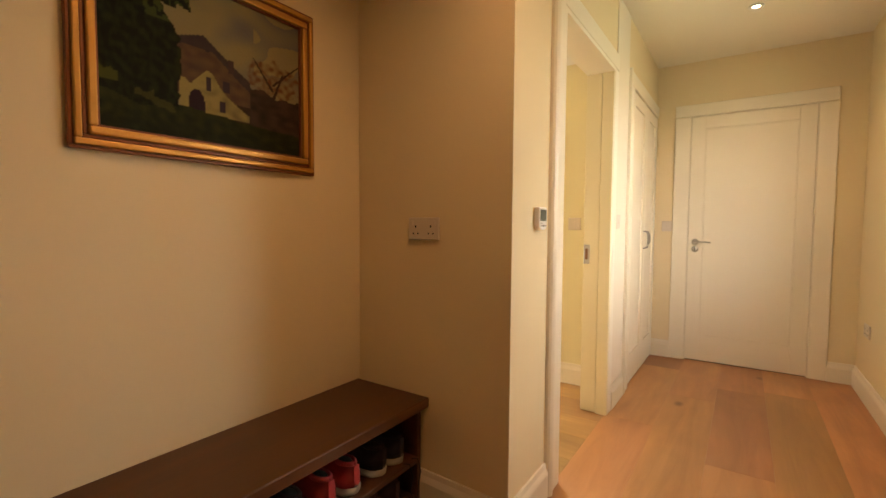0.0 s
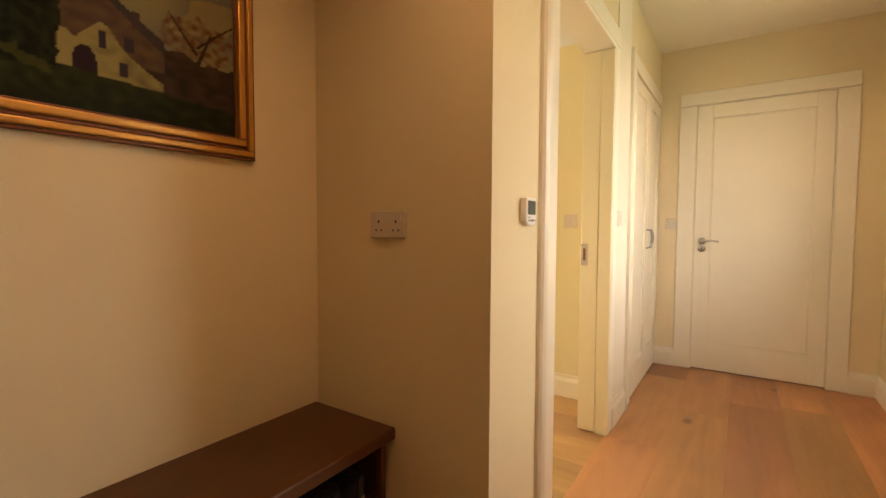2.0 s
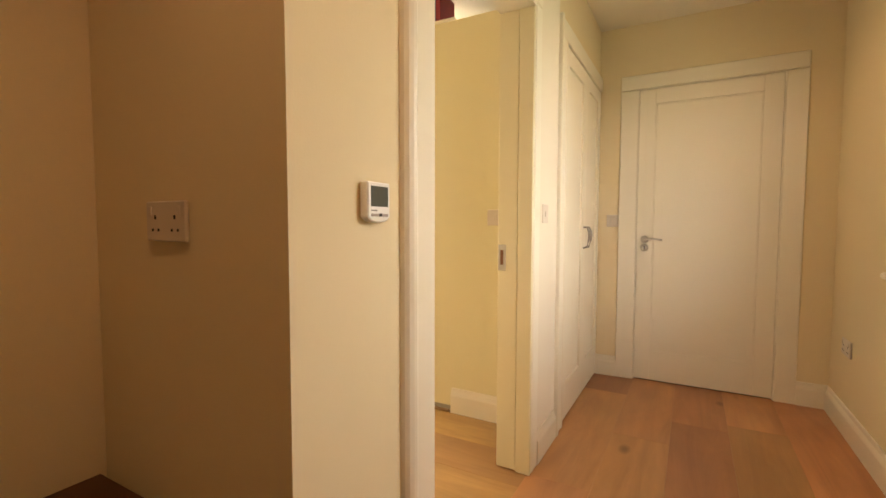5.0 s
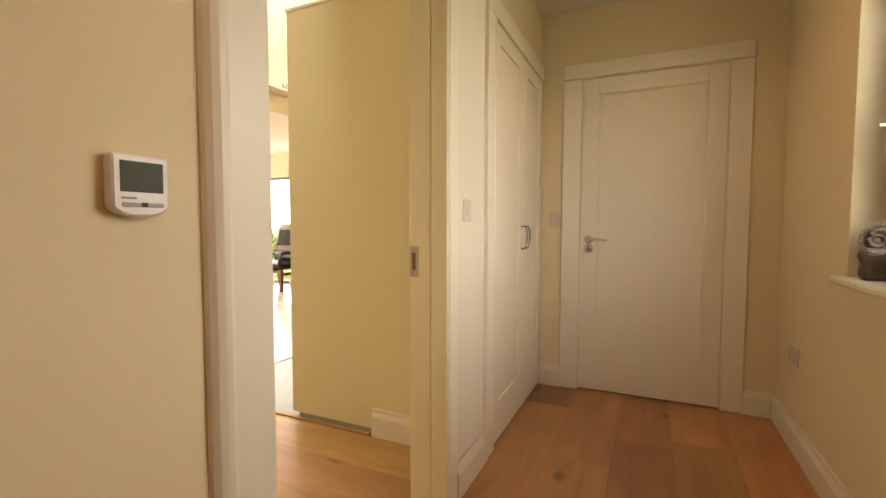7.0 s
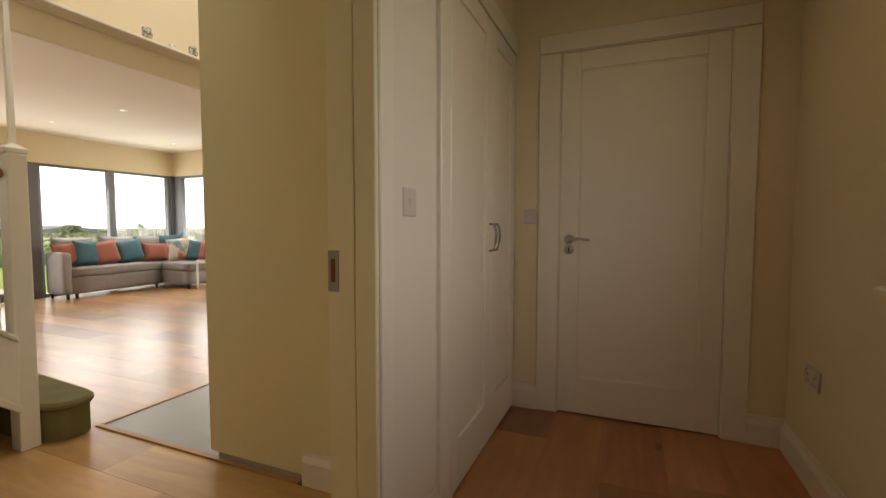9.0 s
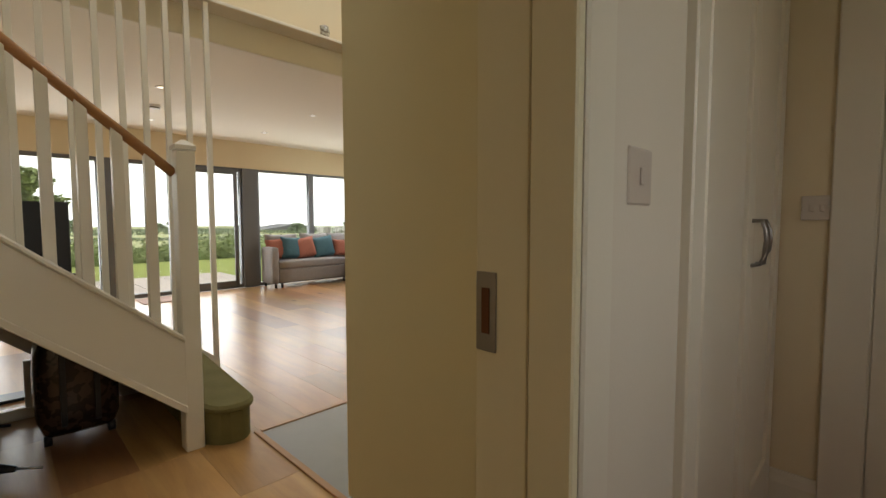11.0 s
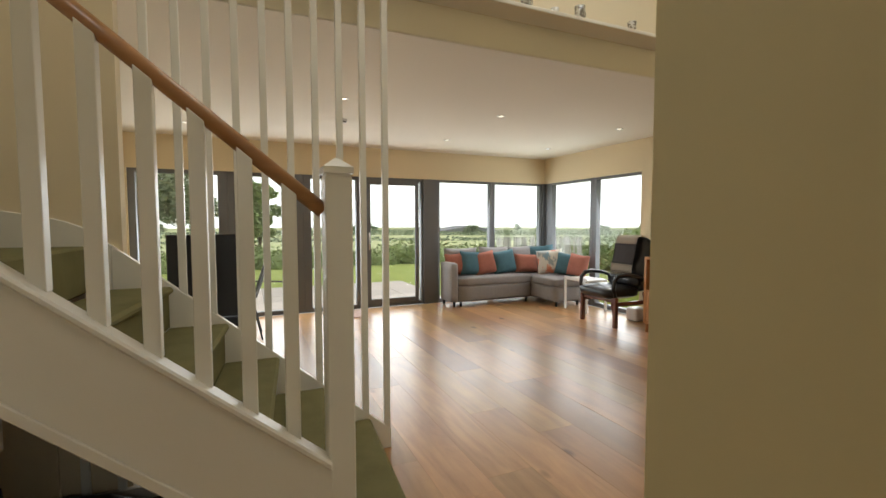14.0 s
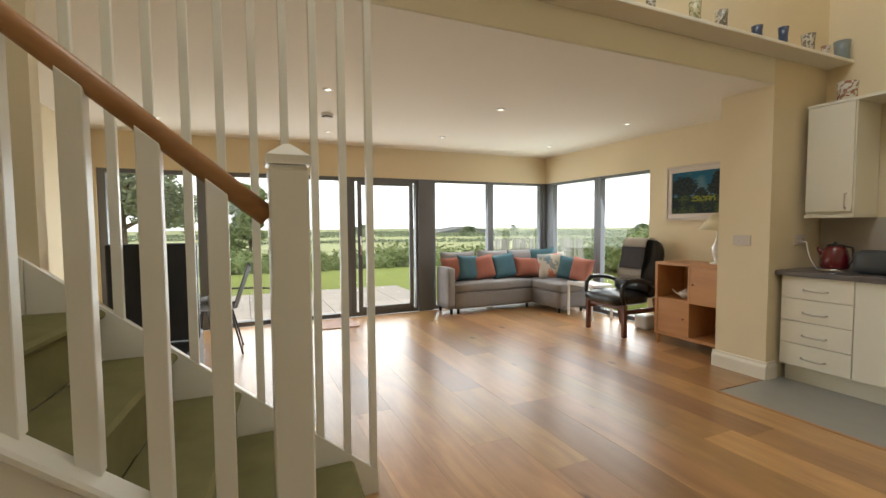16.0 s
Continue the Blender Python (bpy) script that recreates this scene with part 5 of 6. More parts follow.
def cushion(place, w, h, d, yaw, tilt, mat, label, name="cushion", roll=0):
    bm = bmesh.new()
    n = 10
    top, bot = [], []
    for i in range(n + 1):
        ra, rb = [], []
        for j in range(n + 1):
            u, v = i / n * 2 - 1, j / n * 2 - 1
            pinch = 1 - 0.07 * (1 - abs(u) ** 2) * abs(v) ** 3 - 0.0
            pu = u * (1 - 0.06 * (1 - v * v) * abs(u) ** 3)
            pv = v * pinch
            t = d / 2 * ((1 - u ** 4) * (1 - v ** 4)) ** 0.5 + 0.003
            wob = 0.008 * noise.noise(Vector((u * 2 + place[1] * 7, v * 2, place[0])))
            ra.append(bm.verts.new((pu * w / 2, -t + wob, h / 2 + pv * h / 2)))
            rb.append(bm.verts.new((pu * w / 2, t + wob, h / 2 + pv * h / 2)))
        top.append(ra)
        bot.append(rb)
    for i in range(n):
        for j in range(n):
            bm.faces.new((top[i][j], top[i + 1][j], top[i + 1][j + 1], top[i][j + 1]))
            bm.faces.new((bot[i][j], bot[i][j + 1], bot[i + 1][j + 1], bot[i + 1][j]))
    for i in range(n):
        for s_ in (0, n):
            a, b, c, e_ = top[i][s_], top[i + 1][s_], bot[i + 1][s_], bot[i][s_]
            bm.faces.new((a, b, c, e_))
            a, b, c, e_ = top[s_][i], top[s_][i + 1], bot[s_][i + 1], bot[s_][i]
            bm.faces.new((a, b, c, e_))
    bmesh.ops.recalc_face_normals(bm, faces=bm.faces)
    ob = put(name, bm, mat, None, label, True, "", "cushion")
    roll = roll or (9 * math.sin(place[1] * 23 + place[0] * 5) if mat is not SOFA else 0)
    ob.matrix_world = pose(*place, 0, 0, yaw) @ pose(0, 0, 0, -tilt, 0, 0) @ pose(0, 0, h * 0.04, 0, roll, 0)
    return ob


def patterned():
    m = bpy.data.materials.new("leaf_print_fabric")
    m.use_nodes = True
    n, l = m.node_tree.nodes, m.node_tree.links
    co = n.new("ShaderNodeTexCoord")
    vo = n.new("ShaderNodeTexVoronoi")
    vo.inputs["Scale"].default_value = 11
    no = n.new("ShaderNodeTexNoise")
    no.inputs["Scale"].default_value = 9
    mx = n.new("ShaderNodeMixRGB")
    mx.inputs[0].default_value = 0.15
    l.new(co.outputs["Object"], mx.inputs[1])
    l.new(no.outputs["Color"], mx.inputs[2])
    l.new(mx.outputs[0], vo.inputs["Vector"])
    sep = n.new("ShaderNodeSeparateColor")
    l.new(vo.outputs["Color"], sep.inputs[0])
    cr = n.new("ShaderNodeValToRGB")
    cr.color_ramp.interpolation = "CONSTANT"
    els = cr.color_ramp.elements
    els[0].color = (0.62, 0.58, 0.50, 1)
    els[1].position, els[1].color = 0.5, (0.20, 0.30, 0.36, 1)
    for p_, c_ in ((0.62, (0.58, 0.20, 0.12, 1)), (0.74, (0.62, 0.58, 0.50, 1)), (0.86, (0.30, 0.33, 0.32, 1))):
        e_ = els.new(p_)
        e_.color = c_
    l.new(sep.outputs[0], cr.inputs[0])
    l.new(cr.outputs[0], n["Principled BSDF"].inputs["Base Color"])
    n["Principled BSDF"].inputs["Roughness"].default_value = 0.9
    return m


PRINT = patterned()
for k, (y, wd, ht, mat_, lab, yaw, xo, roll) in enumerate((
        (5.70, 0.58, 0.425, SOFA, "grey sofa back cushion against the window", 88, -0.09, 0), (6.30, 0.56, 0.43, SOFA, "grey sofa back cushion against the window", 92, -0.09, 2), (6.86, 0.52, 0.43, SOFA, "grey sofa back cushion against the window", 90, -0.09, -2),
        (5.60, 0.37, 0.36, CORAL, "coral orange square scatter cushion on the sofa", 80, 0.02, -6), (5.80, 0.38, 0.38, TEAL, "teal blue square scatter cushion on the sofa", 99, 0.06, 5),
        (6.09, 0.40, 0.37, CORAL, "coral orange square scatter cushion on the sofa", 85, 0.06, -9), (6.45, 0.46, 0.38, TEAL, "teal blue square scatter cushion on the sofa", 92, 0.06, -7),
        (6.84, 0.44, 0.31, CORAL, "coral orange oblong scatter cushion on the sofa", 86, 0.07, 3))):
    cushion((-6.98 + xo, y, 0.435), wd, ht, 0.15, yaw, 14 if xo > 0 else 6, mat_, lab, roll=roll)
cushion((-6.88, 7.13, 0.43), 0.42, 0.45, 0.12, 45, 8, TEAL, "teal blue square scatter cushion in the sofa corner")
cushion((-6.55, 7.06, 0.43), 0.42, 0.40, 0.13, 50, 14, PRINT, "pale cushion with a coral and blue leaf print")
cushion((-6.34, 7.15, 0.43), 0.38, 0.35, 0.13, 20, 12, TEAL, "teal blue square scatter cushion on the chaise")
cushion((-6.10, 7.17, 0.43), 0.38, 0.35, 0.13, 8, 12, CORAL, "coral orange square scatter cushion on the chaise")

# small white side table
ta = base("side_table", (-5.75, 7.0, 0), "small white square side table", "table")
box("tabletop", (-6.0, -5.52, 6.88, 7.26, 0.435, 0.465), PLASTIC, ta, bevel=0.004)
box("tray_rim", (-6.0, -5.52, 6.88, 6.895, 0.4655, 0.485), PLASTIC, ta, bevel=0.003)
for x, y in ((-5.985, 6.895), (-5.535, 6.895), (-5.985, 7.245), (-5.535, 7.245)):
    box("leg", (x - 0.014, x + 0.014, y - 0.014, y + 0.014, 0, 0.434), PLASTIC, ta, bevel=0.003)

# ---- reclining armchair ----
ch = base("armchair", (-4.97, 6.85, 0), "black leather recliner armchair with reddish wood arms and legs", "armchair")
part("seat", soft_bm(-5.28, -4.72, 6.52, 7.02, 0.345, 0.475, 0.06, 0.02, 7), LEATHER, ch, "padded black leather seat", True)
bk = soft_bm(-0.275, 0.275, -0.07, 0.07, 0.0, 0.66, 0.06, 0.02, 8)
for v in bk.verts:
    k = v.co.z
    v.co.y += 0.02 * math.sin(k * 16)
    if k > 0.55:
        v.co.x *= 1 - 0.5 * (k - 0.55)
back = part("backrest", bk, LEATHER, ch, "tall padded black leather back", True)
back.matrix_world = pose(-4.97, 7.05, 0.42, -12, 0, 0)
part("lumbar_pad", soft_bm(-5.20, -4.72, 6.93, 7.05, 0.47, 0.62, 0.05, 0.02, 6), LEATHER, ch, "", True)
for x in (-5.27, -4.70):
    part("leg", box_bm(x - 0.022, x + 0.022, 6.575, 6.63, 0.0, 0.37, 0.006), MAHOG, ch, "reddish wooden leg")
    lg = part("leg", box_bm(-0.022, 0.022, -0.025, 0.025, 0.0, 0.42, 0.006), MAHOG, ch, "reddish wooden leg")
    lg.matrix_world = pose(x, 7.16, 0.0, 12, 0, 0)
    box("side_rail", (x - 0.016, x + 0.016, 6.60, 7.12, 0.26, 0.31), MAHOG, ch, bevel=0.006)
    arm = [(x, 6.60, 0.37), (x, 6.565, 0.47), (x, 6.57, 0.57), (x, 6.63, 0.625), (x, 6.75, 0.635), (x, 6.88, 0.62), (x, 7.0, 0.59), (x, 7.06, 0.55)]
    part("armrest", tube_bm(arm, [0.022, 0.024, 0.028, 0.033, 0.034, 0.033, 0.028, 0.022], 10, 0.8), LEATHER, ch, "curved black padded armrest", True)
box("front_rail", (-5.25, -4.68, 6.60, 6.63, 0.30, 0.36), MAHOG, ch, bevel=0.006)
THROW = material("cream_wool", (0.62, 0.55, 0.46), 0.95, vary=0.1, scale=40, bump=0.6, bump_scale=300)
THROWG = material("grey_wool", (0.13, 0.12, 0.125), 0.95, vary=0.1, scale=40, bump=0.6, bump_scale=300)
tw = base("throw_blanket", (-4.98, 7.1, 1.1), "cream and grey striped wool throw draped over the chair back", "blanket")


def drape(name, s0, s1, mat_):
    """A strip of cloth that follows the chair's back from front (low s) over the top to the rear."""
    def at(s):
        if s < 0.62:
            return (6.925 + (s) * 0.185, 0.545 + s * 0.83)
        a = (s - 0.62) / 0.2 * math.pi
        if s < 0.82:
            return (7.04 + 0.088 - 0.088 * math.cos(a) , 1.06 + 0.05 * math.sin(a))
        return (7.216 - (s - 0.82) * 0.2, 1.06 - (s - 0.82) * 0.95)
    bm = bmesh.new()
    rows = []
    n = max(3, int((s1 - s0) * 30))
    for i in range(n + 1):
        s = s0 + (s1 - s0) * i / n
        y, z = at(s)
        rows.append([bm.verts.new((-5.15 + 0.35 * j / 8 + 0.004 * math.sin(s * 20), y - 0.003 * math.sin(j * 1.6), z)) for j in range(9)])
    for r0, r1 in zip(rows, rows[1:]):
        for j in range(8):
            bm.faces.new((r0[j], r0[j + 1], r1[j + 1], r1[j]))
    bmesh.ops.solidify(bm, geom=list(bm.faces), thickness=0.006)
    return part(name, bm, mat_, tw, "", True)


drape("cream_band", 0.12, 0.24, THROW)
drape("grey_band", 0.24, 0.55, THROWG)
drape("cream_band", 0.55, 1.0, THROW)
for j in range(14):
    x = -5.145 + 0.34 * j / 13
    part("fringe", tube_bm([(x, 6.945, 0.648), (x + 0.004, 6.938, 0.625), (x - 0.003, 6.934, 0.60)], 0.004, 5), THROW, tw)

# ---- cube cabinet ----
cb = base("cube_cabinet", (-4.07, 6.98, 0), "beech cube cabinet with two doors and two open shelves", "cabinet")
CX0, CX1, CY0, CY1 = -4.455, -3.67, 6.784, 7.20
t_ = 0.03
box("top", (CX0, CX1, CY0, CY1, 0.845, 0.875), BEECH, cb, bevel=0.001)
box("bottom", (CX0, CX1, CY0, CY1, 0.10, 0.13), BEECH, cb, bevel=0.001)
box("side", (CX0, CX0 + t_, CY0, CY1, 0.1305, 0.8445), BEECH, cb)
box("side", (CX1 - t_, CX1, CY0, CY1, 0.1305, 0.8445), BEECH, cb)
cm = (CX0 + CX1) / 2
box("divider", (cm - 0.01, cm + 0.01, CY0 + 0.003, CY1 - 0.01, 0.1305, 0.8445), BEECH, cb)
box("shelf", (CX0 + t_ + 0.001, cm - 0.011, CY0 + 0.003, CY1 - 0.01, 0.478, 0.498), BEECH, cb)
box("shelf", (cm + 0.011, CX1 - t_ - 0.001, CY0 + 0.003, CY1 - 0.01, 0.478, 0.498), BEECH, cb)
box("back", (CX0 + t_ + 0.001, CX1 - t_ - 0.001, CY1 - 0.008, CY1 - 0.002, 0.131, 0.844), BEECH, cb)
for x0, x1, z0, z1, kx in ((cm + 0.013, CX1 - t_ - 0.003, 0.50, 0.842, cm + 0.05), (CX0 + t_ + 0.003, cm - 0.013, 0.133, 0.476, cm - 0.05)):
    d = box("door", (x0, x1, CY0 + 0.005, CY0 + 0.022, z0, z1), BEECH, cb, bevel=0.001)
    part("knob", cyl_bm(kx, (z0 + z1) / 2, CY0 - 0.012, CY0 + 0.005, 0.009, 0.006, 12, axis=1), GILTDARK, d, "small dark round knob", True)
for x in (CX0 + 0.03, CX1 - 0.03):
    for y in (CY0 + 0.03, CY1 - 0.03):
        part("leg", cyl_bm(x, y, 0.0, 0.0995, 0.016, 0.020, 12), BEECH, cb, "", True)
CHINA = material("cream_china", (0.72, 0.68, 0.60), 0.2, vary=0.05, coat=0.5)
tp = base("teapot", (-4.21, 6.93, 0.498), "small pale china teapot on the cabinet shelf", "teapot")
part("pot", lathe_bm(-4.21, 6.95, [(0.03, 0.4985), (0.05, 0.505), (0.075, 0.535), (0.07, 0.56), (0.035, 0.575)]), CHINA, tp, "", True)
part("lid", lathe_bm(-4.21, 6.95, [(0.036, 0.5755), (0.03, 0.585), (0.008, 0.592), (0.010, 0.60), (0.002, 0.607)], 16), CHINA, tp, "", True)
part("spout", tube_bm([(-4.27, 6.93, 0.53), (-4.31, 6.92, 0.55), (-4.34, 6.915, 0.575)], [0.014, 0.010, 0.007], 8), CHINA, tp, "", True)
part("handle", tube_bm([(-4.15, 6.96, 0.56), (-4.115, 6.97, 0.565), (-4.11, 6.97, 0.53), (-4.145, 6.96, 0.515)], 0.006, 8), CHINA, tp, "", True)
va = put("vase", lathe_bm(-4.12, 7.08, [(0.03, 0.4985), (0.045, 0.53), (0.03, 0.60), (0.032, 0.70), (0.045, 0.76)]), CHINA, None, "tall pale china vase on the cabinet shelf", True, "", "vase")
for x, y, h_, m_, lab in ((-3.83, 6.92, 0.20, BLACK, "black bottle standing in the open cabinet shelf"), (-3.75, 6.88, 0.17, material("pale_blue_plastic", (0.25, 0.36, 0.45), 0.4), "pale blue bottle standing in the open cabinet shelf")):
    b_ = base("bottle", (x, y, 0.13), lab, "bottle")
    part("bottle_body", lathe_bm(x, y, [(0.03, 0.1305), (0.032, 0.14), (0.032, 0.13 + h_ * 0.7), (0.014, 0.13 + h_ * 0.85), (0.014, 0.13 + h_ * 0.9)], 16), m_, b_, "", True)
    part("cap", cyl_bm(x, y, 0.1305 + h_ * 0.9, 0.13 + h_, 0.016, seg=14), PLASTIC, b_, "", True)
la = base("table_lamp", (-3.93, 7.0, 0.875), "table lamp with a pale coolie shade on the cabinet", "lamp")
part("lamp_base", lathe_bm(-3.93, 7.02, [(0.07, 0.8755), (0.07, 0.885), (0.02, 0.90), (0.045, 0.96), (0.05, 1.04), (0.015, 1.12), (0.010, 1.2)]), CHINA, la, "pale china lamp base", True)
part("shade", lathe_bm(-3.93, 7.02, [(0.17, 1.215), (0.167, 1.218), (0.055, 1.37), (0.057, 1.372), (0.173, 1.216)], 28), material("cream_shade", (0.75, 0.66, 0.45), 0.8), la, "cream conical shade", True)
put("doorstop_box", soft_bm(-5.02, -4.84, 7.10, 7.30, 0.0, 0.17, 0.02, 0.004), PLASTIC, None, "small white padded box on the floor by the window", True, "", "box")

# ---- ledge mugs and jugs ----
NAVYG = material("navy_glaze", (0.03, 0.05, 0.10), 0.25, vary=0.2, coat=0.4)
GREYG = material("blue_grey_glaze", (0.19, 0.23, 0.24), 0.3, vary=0.2, coat=0.4)


def decorated(name, a, b, scale):
    m = bpy.data.materials.new(name)
    m.use_nodes = True
    n, l = m.node_tree.nodes, m.node_tree.links
    co = n.new("ShaderNodeTexCoord")
    no = n.new("ShaderNodeTexNoise")
    no.inputs["Scale"].default_value = scale
    no.inputs["Detail"].default_value = 1
    cr = n.new("ShaderNodeValToRGB")
    cr.color_ramp.elements[0].position, cr.color_ramp.elements[1].position = 0.50, 0.53
    cr.color_ramp.elements[0].color, cr.color_ramp.elements[1].color = (*a, 1), (*b, 1)
    l.new(co.outputs["Object"], no.inputs["Vector"])
    l.new(no.outputs["Fac"], cr.inputs[0])
    l.new(cr.outputs[0], n["Principled BSDF"].inputs["Base Color"])
    n["Principled BSDF"].inputs["Roughness"].default_value = 0.25
    return m


SPOTTY = decorated("spotted_glaze", (0.50, 0.46, 0.36), (0.17, 0.14, 0.10), 55)
FLORAL = decorated("floral_glaze", (0.58, 0.55, 0.46), (0.28, 0.13, 0.08), 40)
YELLOWY = decorated("yellow_glaze", (0.50, 0.45, 0.28), (0.24, 0.24, 0.13), 45)


def mug(x, y, z, r, h, mat_, label, name="mug", rim=1.0):
    m = base(name, (x, y, z), label, name, "crockery on the ledge")
    body = lathe_bm(x, y, [(r * 0.86, z + 0.0005), (r * 0.98, z + 0.01), (r * 0.94, z + h * 0.5), (r * rim, z + h), (r * rim * 0.9, z + h), (r * 0.82, z + h * 0.5), (r * 0.8, z + 0.012)], 20)
    part("body", body, mat_, m, "", True)
    part("handle", tube_bm([(x, y + r * 0.9, z + h * 0.82), (x, y + r * 1.25, z + h * 0.80), (x, y + r * 1.38, z + h * 0.5), (x, y + r * 1.2, z + h * 0.22), (x, y + r * 0.88, z + h * 0.2)], r * 0.10, 8), mat_, m, "", True)
    return m


LZ = 2.6005
for y, r, h, mt, lab, rim in ((4.200, 0.04, 0.095, SPOTTY, "brown and cream spotted mug on the ledge", 1), (4.420, 0.025, 0.04, CHINA, "small pale china cup on the ledge", 1.2), (4.620, 0.04, 0.09, SPOTTY, "brown and cream spotted mug on the ledge", 1),
                         (5.080, 0.032, 0.07, SPOTTY, "small spotted cup on the ledge", 1.1), (5.480, 0.042, 0.13, YELLOWY, "yellow and green glazed mug on the ledge", 1.05), (5.740, 0.046, 0.12, SPOTTY, "cream mug with a dark animal pattern on the ledge", 1),
                         (6.130, 0.040, 0.085, NAVYG, "small navy glazed jug on the ledge", 1.1), (6.440, 0.036, 0.13, NAVYG, "narrow navy glazed jug on the ledge", 1.15), (6.760, 0.05, 0.13, SPOTTY, "pale jug with a dark rim on the ledge", 1.1),
                         (7.000, 0.03, 0.08, FLORAL, "small white cup with a red pattern on the ledge", 1.2), (7.235, 0.062, 0.155, GREYG, "blue-grey glazed jug on the ledge", 1.08)):
    mug(-3.08, y, LZ, r * 0.86, h * 0.97, mt, lab, "jug" if "jug" in lab else ("cup" if "cup" in lab else "mug"), rim)
mug(-2.98, 7.12, 2.2225, 0.065, 0.16, FLORAL, "cream jug with red flowers on the wall cupboard", "jug", 1.05)
BOOKC = [(0.30, 0.03, 0.05), (0.03, 0.10, 0.16), (0.05, 0.18, 0.05), (0.42, 0.08, 0.04), (0.30, 0.26, 0.2)]
for k, c_ in enumerate(BOOKC):
    put("book", box_bm(-0.74 - 0.035 * k, -0.71 - 0.035 * k, 3.16, 3.34, 2.2635, 2.46 + 0.02 * (k % 3), 0.002), material("book_cover", c_, 0.6), None, "coloured book standing on the tall kitchen unit", False, "", "book")

# ---- kitchen things ----
ke = base("kettle", (-2.93, 6.93, 0.90), "dark red enamel kettle with a chrome base", "kettle")
part("kettle_base", lathe_bm(-2.93, 6.93, [(0.085, 0.9005), (0.085, 0.918), (0.08, 0.922)], 24), STEEL, ke, "", True)
part("body", lathe_bm(-2.93, 6.93, [(0.08, 0.9225), (0.09, 0.94), (0.088, 1.0), (0.074, 1.07), (0.055, 1.10)], 28), RED, ke, "", True)
part("lid", lathe_bm(-2.93, 6.93, [(0.055, 1.1005), (0.045, 1.112), (0.012, 1.118), (0.012, 1.132), (0.003, 1.136)], 20), BLACK, ke, "", True)
part("handle", tube_bm([(-2.88, 6.93, 1.10), (-2.82, 6.93, 1.09), (-2.81, 6.93, 1.0), (-2.845, 6.93, 0.95)], 0.010, 8), BLACK, ke, "", True)
part("spout", tube_bm([(-3.00, 6.93, 1.02), (-3.03, 6.93, 1.055), (-3.045, 6.93, 1.085)], [0.022, 0.016, 0.010], 8), RED, ke, "", True)
to = base("toaster", (-2.53, 6.95, 0.9), "dark grey toaster on the worktop", "toaster")
part("toaster_body", soft_bm(-2.80, -2.52, 6.86, 7.04, 0.905, 1.07, 0.03, 0.004), material("dark_grey_enamel", (0.06, 0.065, 0.07), 0.3), to, "", True)
box("slot", (-2.76, -2.56, 6.90, 6.92, 1.0675, 1.0745), DARK, to)
box("slot", (-2.76, -2.56, 6.97, 6.99, 1.0675, 1.0745), DARK, to)
put("kettle_cable", tube_bm([(-3.20, 7.0, 1.13), (-3.16, 7.0, 1.12), (-3.15, 7.0, 1.05), (-3.13, 7.0, 0.98), (-3.08, 6.99, 0.91), (-3.05, 6.95, 0.906), (-3.01, 6.93, 0.907)], 0.004, 6), PLASTIC, None, "pale kettle cable running down from the socket", True, "", "cable")

# ---- things behind and under the stairs ----
tv = base("television", (-3.38, 2.33, 0.6), "black television cabinet standing behind the stairs", "television")
box("screen", (-3.42, -3.37, 2.19, 2.54, 0.76, 1.21), BLACK, tv, bevel=0.006)
box("tower", (-3.62, -3.36, 2.37, 2.535, 0.0, 0.755), BLACK, tv, bevel=0.006)
for k, (y, z, c_) in enumerate(((2.50, 0.70, (0.3, 0.3, 0.32)), (2.45, 0.66, (0.3, 0.02, 0.02)), (2.50, 0.60, (0.25, 0.25, 0.28)), (2.45, 0.56, (0.3, 0.02, 0.03)), (2.50, 0.50, (0.3, 0.3, 0.3)), (2.44, 0.45, (0.2, 0.2, 0.22)))):
    box("port", (-3.3595, -3.355, y - 0.012, y + 0.012, z - 0.008, z + 0.008), material("port", c_, 0.5), tv, "small coloured port", 0.001)
box("desk_foot", (-3.55, -3.40, 1.95, 2.30, 0.0, 0.02), BLACK, tv)
box("stand", (-3.42, -3.38, 2.10, 2.16, 0.02, 0.76), BLACK, tv)

su = base("suitcase", (-2.62, 2.44, 0), "brown patterned travel bag with dark straps under the stairs", "suitcase")
BAG = decorated("tapestry_fabric", (0.030, 0.018, 0.013), (0.070, 0.042, 0.030), 26)
part("bag_body", soft_bm(-2.78, -2.50, 2.31, 2.62, 0.045, 0.52, 0.05, 0.015, 6), BAG, su, "brown tapestry bag body", True)
for y in (2.40, 2.53):
    box("strap", (-2.4885, -2.480, y - 0.012, y + 0.012, 0.10, 0.47), BLACK, su, "dark strap", 0.002)
part("handle", tube_bm([(-2.66, 2.36, 0.53), (-2.64, 2.40, 0.57), (-2.64, 2.50, 0.57), (-2.66, 2.54, 0.53)], 0.010, 8), BLACK, su, "", True)
for y in (2.34, 2.59):
    part("wheel", cyl_bm(-2.55, 0.027, y - 0.015, y + 0.015, 0.026, seg=16, axis=1), BLACK, su, "", True)

